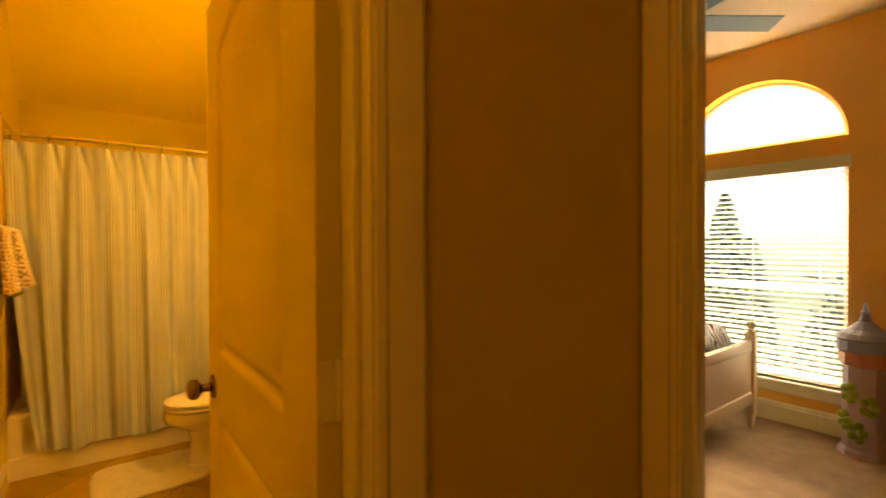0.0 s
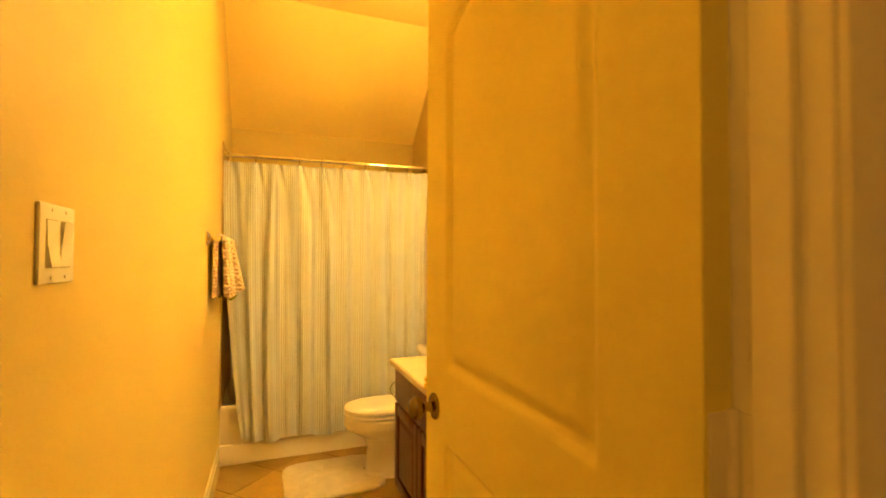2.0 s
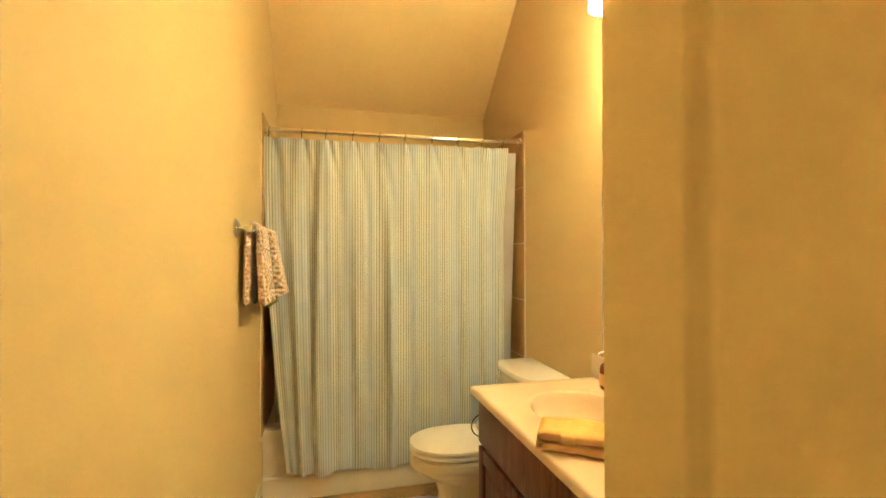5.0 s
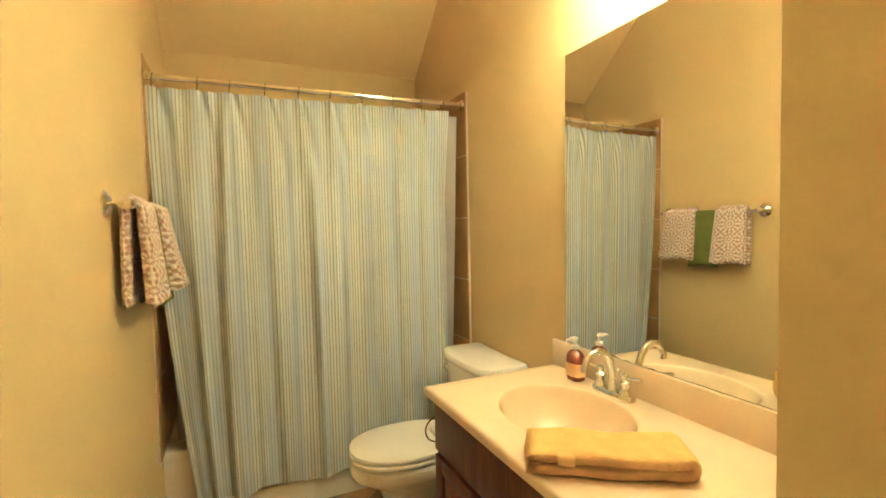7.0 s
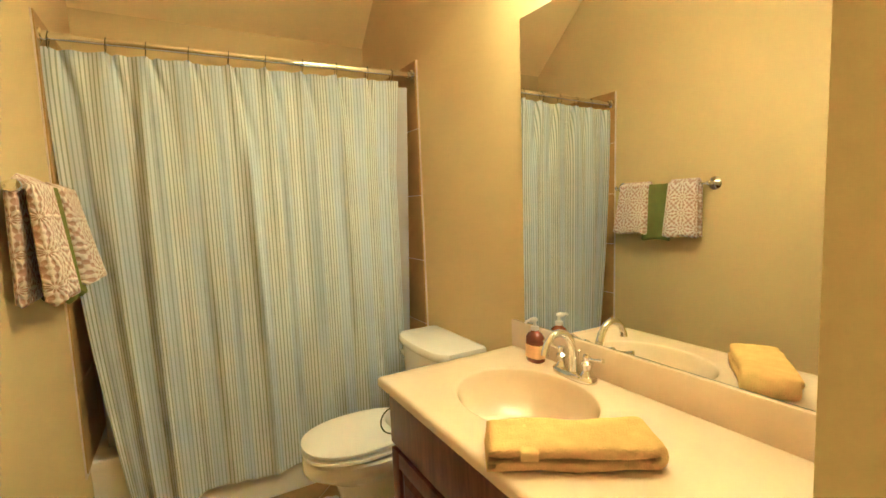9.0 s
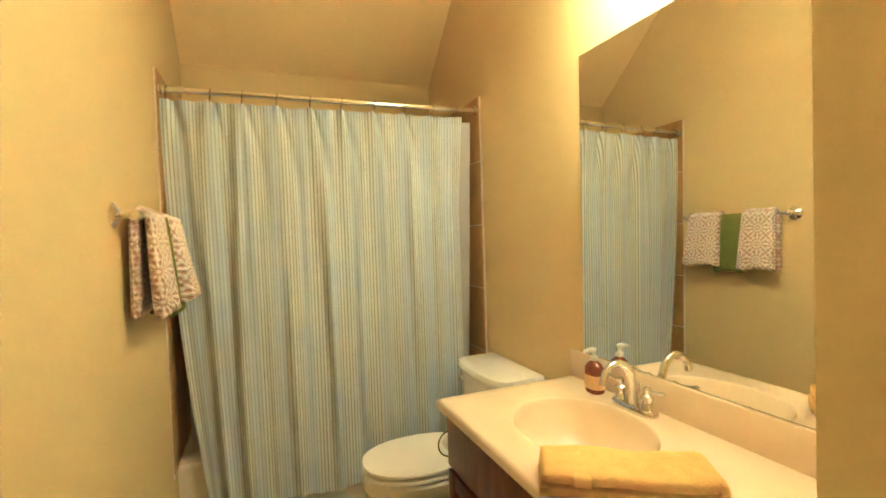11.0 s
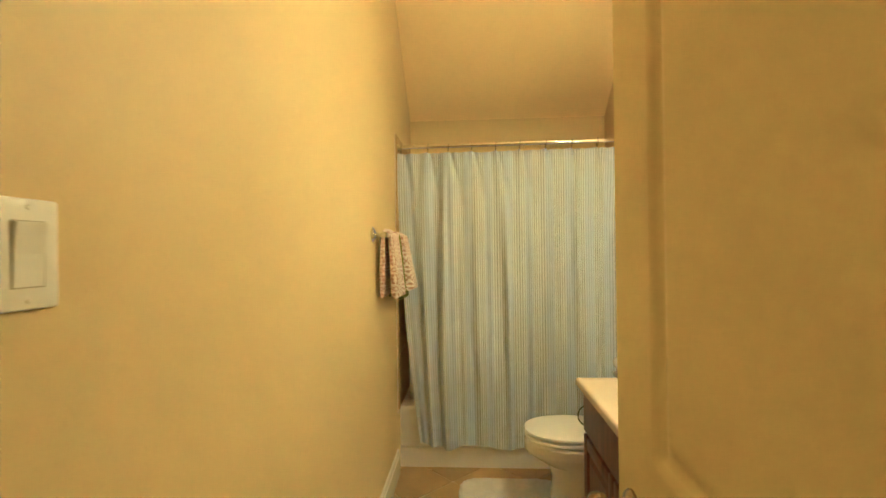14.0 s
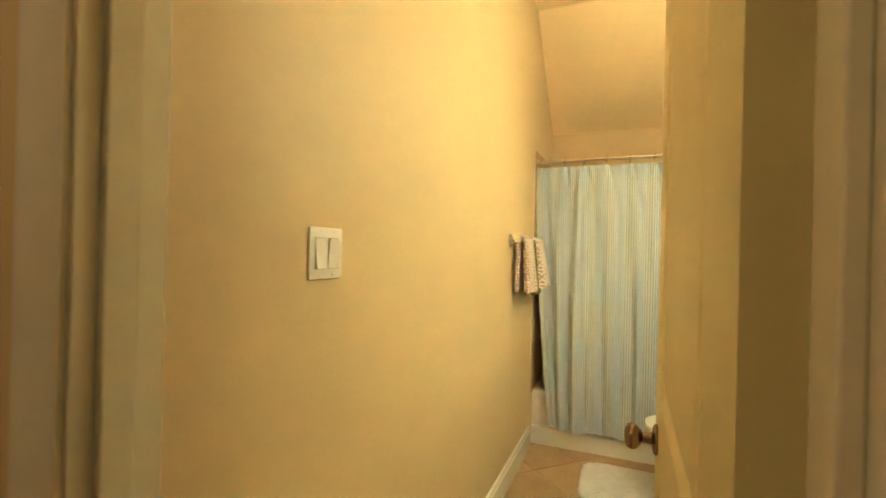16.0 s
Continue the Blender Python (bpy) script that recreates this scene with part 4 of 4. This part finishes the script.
for s in (0.062, 0.066, 0.094, 0.098):
    g = 0.0012 if 0.063 < s < 0.097 else 0.0
    rings.append(fold_ring(s, HT + 0.0275, 0, HT * 1.08 + g, -0.006 - g, TWD - 0.002 + g, 1, -math.pi))
part("woven_band", loft(bm, rings), YBAND, tow, "smooth woven band", angle=180)
for k in range(3):
    bm = bmesh.new()
    z = 0.006 + 0.014 * k
    rings = [fold_ring(s, z, 0, 0.0045, 0.004 + 0.003 * k, TWD - 0.008 - 0.003 * k, 0.6) for s in (-0.006 + 0.002 * k, 0.0, 0.012, 0.03)]
    part("hem", loft(bm, rings), YELLOW, tow, angle=180)

# toilet paper holder on the cabinet's side
tp = thing("toilet_paper_holder", (0.985, 2.648, 0.62), "dark wire toilet paper holder fixed to the cabinet side", "paper holder")
bm = bmesh.new()
lathe(bm, [(0, -0.004), (0.017, -0.004), (0.016, 0.006), (0.007, 0.010), (0.006, 0.055), (0, 0.056)], (1.005, 2.645, 0.62), "y", 16)
part("mount", bm, WIRE, tp)
bm = bmesh.new()
tube(bm, [(0.968 + 0.046 * math.cos(a), 2.698, 0.606 + 0.046 * math.sin(a)) for a in [2 * math.pi * j / 28 for j in range(29)]], 0.0026, 8)
part("hoop", bm, WIRE, tp)
bm = bmesh.new()
lathe(bm, [(0.008, -0.05), (0.024, -0.05), (0.024, 0.05), (0.008, 0.05)], (0.985, 2.710, 0.585), "y", 20)
part("paper_roll", bm, PAPER, tp, "nearly used up white paper roll")

# ---- mirror ----
mir = thing("mirror", (1.479, 2.03, 0.90), "large frameless wall mirror standing on the backsplash", "mirror")
bm = bmesh.new()
prism(bm, [(1.4685, 0.8905), (1.4795, 0.8905), (1.4795, 1.975), (1.4785, 1.975)], "y", 1.47, 2.592)
part("backing", bm, MEDGE, mir, smooth=False)
bm = bmesh.new()
bm.faces.new([bm.verts.new((1.4675 + 0.0083 * (z - 0.8905), y, z)) for y, z in ((1.472, 0.8925), (2.590, 0.8925), (2.590, 1.973), (1.472, 1.973))])
part("silvered_glass", bm, MIRROR, mir, smooth=False)

# ---- vanity light ----
VLZ = 2.310
lit = thing("vanity_light", (1.478, 2.12, VLZ - 0.04), "three-lamp chrome vanity light with lit opal glass shades", "wall lamp")
bm = boxes(((1.452, 1.83, VLZ - 0.035), (1.4795, 2.41, VLZ + 0.035)), bevel=0.006)
part("back_plate", bm, CHROME, lit)
for y in (1.92, 2.12, 2.32):
    bm = bmesh.new()
    tube(bm, [(1.455, y, VLZ), (1.39, y, VLZ + 0.025), (1.320, y, VLZ + 0.04), (1.310, y, VLZ + 0.03)], 0.007, 10)
    lathe(bm, [(0, 0.02), (0.022, 0.018), (0.024, -0.01), (0, -0.01)], (1.310, y, VLZ + 0.025), "z", 18)
    part("arm", bm, CHROME, lit)
    bm = bmesh.new()
    lathe(bm, [(0.018, 0.002), (0.040, -0.010), (0.049, -0.035), (0.054, -0.08), (0.056, -0.118), (0.052, -0.118), (0.049, -0.08), (0.044, -0.035), (0.036, -0.014), (0.016, -0.002)], (1.310, y, VLZ + 0.02), "z", 24)
    part("shade", bm, SHADE, lit, "lit opal glass shade")

# ---- added hall lamp ----
# unseen lamp inferred from the warm hall, placed to light the open door
dome = thing("ceiling_lamp", (-0.35, -0.30, 2.74), "added opal dome lamp on the hall ceiling, out of view", "ceiling lamp")
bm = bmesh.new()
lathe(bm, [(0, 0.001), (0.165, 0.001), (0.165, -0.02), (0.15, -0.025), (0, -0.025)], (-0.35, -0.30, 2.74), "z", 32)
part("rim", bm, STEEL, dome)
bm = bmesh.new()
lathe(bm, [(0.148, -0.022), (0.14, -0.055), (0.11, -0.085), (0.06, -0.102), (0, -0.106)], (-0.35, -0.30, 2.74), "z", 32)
part("bowl", bm, HALL_FILL, dome, "glowing bowl of the added hall lamp")

# ---- bath mat ----
rug = thing("bath_mat", (0.66, 3.06, 0.0), "white tufted cotton mat on the tiles before the toilet", "bath mat")
bm = bmesh.new()


def rug_edge(a):
    """Outline of the mat: a rounded rectangle with a wavy tufted edge."""
    c, s = math.cos(a), math.sin(a)
    w = 1 + 0.012 * math.sin(23 * a) + 0.012 * noise.noise((3 * c, 3 * s, 0.5))
    return (0.665 + 0.285 * w * math.copysign(abs(c) ** 0.33, c), 3.08 + 0.245 * w * math.copysign(abs(s) ** 0.33, s))


rings = []
NR = 150
for f, h in ((1.0, 0.001), (1.01, 0.006), (0.985, 0.013), (0.94, 0.017)) + tuple((0.88 - 0.08 * k, 0.018) for k in range(11)):
    ring = []
    for i in range(NR):
        ex, ey = rug_edge(2 * math.pi * i / NR)
        x, y = 0.665 + (ex - 0.665) * f, 3.08 + (ey - 3.08) * f
        ring.append((x, y, h + 0.005 * noise.noise((x * 60, y * 60, 0)) * (h > 0.01)))
    rings.append(ring)
loft(bm, rings)
part("cloth", bm, RUG, rug, angle=180)

# ---- bedroom ----
win = thing("window_1", (RX + 0.1, WCY, WZ0), "tall white window with an arched light above and a lowered blind", "window", kind="structure")
bm = boxes(((RX + 0.09, WY0, WZ0), (RX + 0.13, WY0 + 0.04, WZ1)), ((RX + 0.09, WY1 - 0.04, WZ0), (RX + 0.13, WY1, WZ1)), ((RX + 0.09, WY0 + 0.04, WZ0), (RX + 0.13, WY1 - 0.04, WZ0 + 0.04)),
           ((RX + 0.09, WY0 + 0.04, WZ1 - 0.04), (RX + 0.13, WY1 - 0.04, WZ1)), ((RX + 0.085, WY0 + 0.04, 1.0), (RX + 0.125, WY1 - 0.04, 1.045)))
part("window_frame", bm, VINYL, win, smooth=False)
bm = bmesh.new()
inner = [(WCY + (y - WCY) * 0.93, AZ0 + 0.03 + (z - AZ0) * 0.90) for y, z in arc]
for (p, q), (pi, qi) in zip(zip(arc, arc[1:]), zip(inner, inner[1:])):
    loft(bm, [[(RX + 0.09, *p), (RX + 0.09, *q), (RX + 0.09, *qi), (RX + 0.09, *pi)], [(RX + 0.13, *p), (RX + 0.13, *q), (RX + 0.13, *qi), (RX + 0.13, *pi)]])
box(bm, (RX + 0.088, WY0, AZ0), (RX + 0.132, WY1, AZ0 + 0.032))
part("arch_frame", bm, VINYL, win, smooth=False)
for z0, z1 in ((WZ0 + 0.04, 1.0), (1.045, WZ1 - 0.04)):
    ob = part("pane", boxes(((RX + 0.105, WY0 + 0.04, z0), (RX + 0.109, WY1 - 0.04, z1))), PANE, win, smooth=False)
    ob.visible_shadow = False
bm = bmesh.new()
prism(bm, inner, "x", RX + 0.105, RX + 0.109)
ob = part("pane", bm, PANE, win, smooth=False)
ob.visible_shadow = False
bm = boxes(((RX - 0.045, WY0 - 0.06, WZ0 - 0.025), (RX + 0.09, WY1 + 0.06, WZ0)), bevel=0.006)
part("window_sill", bm, TRIM, win)
bm = boxes(((RX - 0.016, WY0 - 0.03, WZ0 - 0.095), (RX - 0.001, WY1 + 0.03, WZ0 - 0.026)), bevel=0.004)
part("apron", bm, TRIM, win)

bl = thing("window_blind", (RX + 0.03, WCY, WZ1), "white slatted blind lowered over the window, slats open", "blind")
bm = boxes(((RX - 0.02, WY0 - 0.02, WZ1 - 0.085), (RX + 0.0, WY1 + 0.02, WZ1 + 0.005)), bevel=0.004)
part("valance", bm, TRIM, bl, "cream valance")
slat = None
nsl = 38
for i in range(nsl):
    z = WZ1 - 0.11 - i * (WZ1 - 0.11 - WZ0 - 0.03) / (nsl - 1)
    if slat is None:
        bm = bmesh.new()
        prism(bm, [(RX + 0.005, z - 0.006), (RX + 0.028, z + 0.0035), (RX + 0.051, z + 0.006), (RX + 0.051, z + 0.0085), (RX + 0.028, z + 0.0065), (RX + 0.005, z - 0.003)], "y", WY0 + 0.008, WY1 - 0.008)
        slat = part("slat", bm, BLIND, bl, smooth=False)
        z_first = z
    else:
        o = new("slat", slat.data)
        o.parent = bl
        o.location = (0, 0, z - z_first)
for y in (WY0 + 0.15, WCY, WY1 - 0.15):
    bm = boxes(((RX + 0.002, y - 0.004, WZ0 + 0.01), (RX + 0.0035, y + 0.004, WZ1 - 0.08)))
    part("ladder_tape", bm, BLIND, bl, smooth=False)

bed = thing("bed", (3.7, 2.1, 0), "cream wooden bed with ball-topped posts and zebra bedding", "bed")
BX0, BX1, FYb = 3.195, 4.25, 1.225
for x, y, h in ((BX1, FYb, 0.70), (BX0, FYb, 0.70), (BX1, 3.1, 1.1), (BX0, 3.1, 1.1)):
    bm = boxes(((x - 0.032, y - 0.032, 0.10), (x + 0.032, y + 0.032, h)), bevel=0.006)
    lathe(bm, [(0, 0), (0.020, 0), (0.026, 0.05), (0.030, 0.10), (0, 0.10)], (x, y, 0), "z", 18)
    lathe(bm, [(0.03, 0), (0.034, 0.008), (0.02, 0.016), (0.016, 0.024), (0.027, 0.036), (0.032, 0.052), (0.027, 0.069), (0.012, 0.079), (0, 0.081)], (x, y, h), "z", 20)
    part("post", bm, BEDWHITE, bed)
bm = boxes(((BX0 + 0.03, FYb - 0.014, 0.20), (BX1 - 0.03, FYb + 0.014, 0.60)))
box(bm, (BX0 + 0.03, FYb - 0.022, 0.18), (BX1 - 0.03, FYb + 0.022, 0.27), 0.005)
box(bm, (BX0 + 0.03, FYb - 0.022, 0.57), (BX1 - 0.03, FYb + 0.022, 0.645), 0.008)
part("footboard", bm, BEDWHITE, bed)
bm = boxes(((BX0 + 0.03, 3.085, 0.25), (BX1 - 0.03, 3.115, 1.0)), bevel=0.008)
part("headboard", bm, BEDWHITE, bed)
for x in (BX0, BX1):
    bm = boxes(((x - 0.014, FYb + 0.03, 0.20), (x + 0.014, 3.08, 0.36)), bevel=0.005)
    part("side_rail", bm, BEDWHITE, bed)
bm = bmesh.new()
sheet(bm, 40, 60, lambda u, v: (BX0 + 0.03 + u * (BX1 - BX0 - 0.06), FYb + 0.04 + v * 1.93,
                                0.36 + 0.42 * (1 - abs(2 * u - 1) ** 6) * min(1, (v + 0.04) * 14) * min(1, (1.02 - v) * 9) + 0.03 * noise.noise((u * 5, v * 8, 1))))
thick(bm, 0.02)
part("bedding", bm, ZEBRA, bed, "black and white zebra-print bedding", angle=180)

cas = thing("toy_castle", (4.335, 0.615, 0), "lilac plastic toy castle tower with a slate-blue pointed roof", "toy")
bm = bmesh.new()
lathe(bm, [(0, 0), (0.135, 0), (0.135, 0.03), (0.115, 0.05), (0.112, 0.58), (0, 0.58)], (4.335, 0.615, 0), "z", 10)
part("tower", bm, LILAC, cas, smooth=False)
bm = bmesh.new()
lathe(bm, [(0.10, 0.56), (0.135, 0.585), (0.135, 0.655), (0.12, 0.66), (0, 0.66)], (4.335, 0.615, 0), "z", 10)
part("parapet", bm, ORANGE, cas, "coral parapet band", smooth=False)
bm = bmesh.new()
lathe(bm, [(0.10, 0.655), (0.145, 0.665), (0.14, 0.73), (0.155, 0.745), (0.13, 0.775), (0.09, 0.80), (0.035, 0.85), (0.018, 0.90), (0.024, 0.91), (0.012, 0.93), (0.008, 0.965), (0, 0.97)], (4.335, 0.615, 0), "z", 14)
part("roof", bm, SLATE, cas, "slate-blue pointed roof", smooth=False)
for k, (a, z) in enumerate(((2.6, 0.40), (3.0, 0.16), (3.5, 0.33), (2.3, 0.22))):
    bm = bmesh.new()
    c = Vector((4.335 + 0.112 * math.cos(a), 0.615 + 0.112 * math.sin(a), z))
    for j in range(5):
        b = 2 * math.pi * j / 5
        bmesh.ops.create_icosphere(bm, subdivisions=2, radius=0.027, matrix=Matrix.Translation(c + Vector((-math.sin(a) * 0.03 * math.cos(b), math.cos(a) * 0.03 * math.cos(b), 0.045 * math.sin(b)))))
    part("leaf_relief", bm, LIME, cas, "lime green vine relief")

fan = thing("ceiling_fan", (3.065, 1.247, RZ), "pale blue ceiling fan with five blades", "ceiling fan")
bm = bmesh.new()
lathe(bm, [(0, 0), (0.07, 0), (0.05, -0.05), (0.012, -0.06), (0.012, -0.14), (0.09, -0.15), (0.11, -0.20), (0.10, -0.27), (0.04, -0.29), (0, -0.29)], (3.065, 1.247, RZ), "z", 24)
part("motor", bm, VINYL, fan)
for k in range(5):
    a = radians(-36 + 72 * k)
    bm = bmesh.new()
    box(bm, (0.12, -0.065, -0.004), (0.64, 0.065, 0.004), 0.003, 1)
    box(bm, (0.07, -0.02, -0.008), (0.16, 0.02, 0.0), 0.002, 1)
    bmesh.ops.transform(bm, matrix=Matrix.Translation((3.065, 1.247, RZ - 0.265)) @ Matrix.Rotation(a, 4, "Z") @ Matrix.Rotation(radians(-14), 4, "X"), verts=bm.verts)
    part("blade", bm, FANBLUE, fan)

# ---- trees outside ----


def tree(x, y, height, radius, seed, label):
    rnd = random.Random(seed)
    t = thing("tree", (x, y, -3.2), label, "tree", "trees outside")
    bm = bmesh.new()
    tube(bm, [(x, y, -3.2), (x + 0.05, y, -3.2 + height * 0.5), (x, y + 0.05, -3.2 + height * 0.95)], [0.16, 0.10, 0.02], 8)
    for k in range(7):
        a, z = k * 2.4, -3.2 + height * (0.2 + 0.1 * k)
        tube(bm, [(x, y, z), (x + math.cos(a) * radius * 0.6, y + math.sin(a) * radius * 0.6, z + 0.3)], [0.05, 0.015], 6)
    part("trunk", bm, BARK, t)
    vs, fs = [], []
    for k in range(5200):
        h = rnd.random() ** 0.8
        r = radius * (1 - h) ** 0.7 * math.sqrt(rnd.random()) * (0.8 + 0.4 * noise.noise((3 * math.cos(a), 3 * math.sin(a), 9 * h + seed)))
        a = rnd.random() * 6.283
        c = Vector((x + r * math.cos(a), y + r * math.sin(a), -3.2 + height * (0.12 + 0.9 * h)))
        d = Vector((rnd.uniform(-1, 1), rnd.uniform(-1, 1), rnd.uniform(-1, 0.4))).normalized()
        e = d.orthogonal().normalized() * 0.06
        i = len(vs)
        vs += [c - d * 0.1, c + e, c + d * 0.13, c - e]
        fs.append((i, i + 1, i + 2, i + 3))
    me = bpy.data.meshes.new("crown")
    me.from_pydata([v - Vector((x, y, -3.2)) for v in vs], [], fs)
    me.materials.append(LEAF)
    ob = new("crown", me)
    ob.parent = t
    return t


tree(12.5, 4.62, 5.6, 1.2, 1, "slender green conifer outside the window")
tree(12.9, 4.22, 4.6, 1.0, 4, "slender green conifer outside the window")
tree(14.2, 2.2, 4.4, 2.4, 2, "broad green leafy tree outside the window")
tree(10.5, 2.2, 2.6, 1.9, 5, "low green shrub outside the window")

# ---- tiles ----
TS, GAP = 0.325, 0.006
HALF = (TS - GAP) / 2


def clipped_tile(cx, cy, x0, x1, y0, y1):
    """A diagonal tile clipped to the room, with a small chamfer."""
    def clip(poly, axis, lim, keep):
        out = []
        for (p, q) in zip(poly, poly[1:] + poly[:1]):
            a, b = (p[axis] - lim) * keep, (q[axis] - lim) * keep
            if a >= 0:
                out.append(p)
            if a * b < 0:
                f = a / (a - b)
                out.append((p[0] + f * (q[0] - p[0]), p[1] + f * (q[1] - p[1])))
        return out
    d = HALF * math.sqrt(2)
    poly = [(cx + d, cy), (cx, cy + d), (cx - d, cy), (cx, cy - d)]
    for axis, lim, keep in ((0, x0, 1), (0, x1, -1), (1, y0, 1), (1, y1, -1)):
        poly = clip(poly, axis, lim, keep)
        if len(poly) < 3:
            return None
    return poly


floor_ob = bpy.data.objects["floor"]
D = TS * math.sqrt(2)
for i in range(-14, 15):
    for j in range(-14, 15):
        cx, cy = 0.335 + (i + j + 1) * D / 2, 3.300 + (i - j) * D / 2
        poly = clipped_tile(cx, cy, X0 + 0.003, X1 - 0.003, 0.53, YA - 0.002)
        if not poly:
            continue
        mx, my = sum(p[0] for p in poly) / len(poly), sum(p[1] for p in poly) / len(poly)
        if max(math.hypot(p[0] - mx, p[1] - my) for p in poly) < 0.02:
            continue
        me = bpy.data.meshes.new("tile")
        n = len(poly)
        inner_poly = [(mx + (p[0] - mx) * 0.985, my + (p[1] - my) * 0.985) for p in poly]
        me.from_pydata([(p[0], p[1], -0.006) for p in poly] + [(p[0], p[1], -0.0018) for p in poly] + [(p[0], p[1], 0.0) for p in inner_poly], [],
                       [tuple(range(2 * n, 3 * n))] + [(k, (k + 1) % n, n + (k + 1) % n, n + k) for k in range(n)] + [(n + k, n + (k + 1) % n, 2 * n + (k + 1) % n, 2 * n + k) for k in range(n)])
        me.materials.append(TILE)
        o = new("tile", me)
        o.parent = floor_ob

# tiled surround: rows of wall tile with a narrow bullnose edge, its highlight put into the colour
TH = 0.3385
for wall_name, x, s in (("wall_towel", X0, 1), ("wall_vanity", X1, -1)):
    holder = bpy.data.objects[wall_name]
    bm = boxes(((min(x, x + s * 0.005), YT + 0.004, 0.36), (max(x, x + s * 0.005), YB - 0.001, 2.064)))
    ob = new("grout_bed", mesh_of("grout_bed", bm, GROUT, False))
    ob.parent = holder
    for k in range(6):
        z1 = 2.066 - k * TH
        z0 = max(0.36, z1 - TH + 0.004)
        if z1 < 0.4:
            continue
        cols = [(YT, YT + 0.013, BULL)] + [(YT + 0.0145 + 0.335 * c, min(YB - 0.012, YT + 0.0145 + 0.335 * c + 0.331), WTILE) for c in range(3)]
        for y0, y1, m in cols:
            if y1 - y0 < 0.02:
                continue
            bm = boxes(((min(x, x + s * 0.009), y0, z0), (max(x, x + s * 0.009), y1, z1)), bevel=0.002)
            o = new("tile", mesh_of("tile", bm, m, False))
            o.parent = holder
holder = bpy.data.objects["wall_tub"]
bm = boxes(((X0 + 0.01, YB - 0.005, 0.36), (X1 - 0.01, YB, 2.064)))
ob = new("grout_bed", mesh_of("grout_bed", bm, GROUT, False))
ob.parent = holder
for k in range(6):
    z1 = 2.066 - k * TH
    z0 = max(0.36, z1 - TH + 0.004)
    if z1 < 0.4:
        continue
    for c in range(5):
        x0, x1 = X0 + 0.012 + 0.335 * c, min(X1 - 0.012, X0 + 0.012 + 0.335 * c + 0.331)
        if x1 - x0 > 0.02:
            o = new("tile", mesh_of("tile", boxes(((x0, YB - 0.009, z0), (x1, YB, z1)), bevel=0.002), WTILE, False))
            o.parent = holder
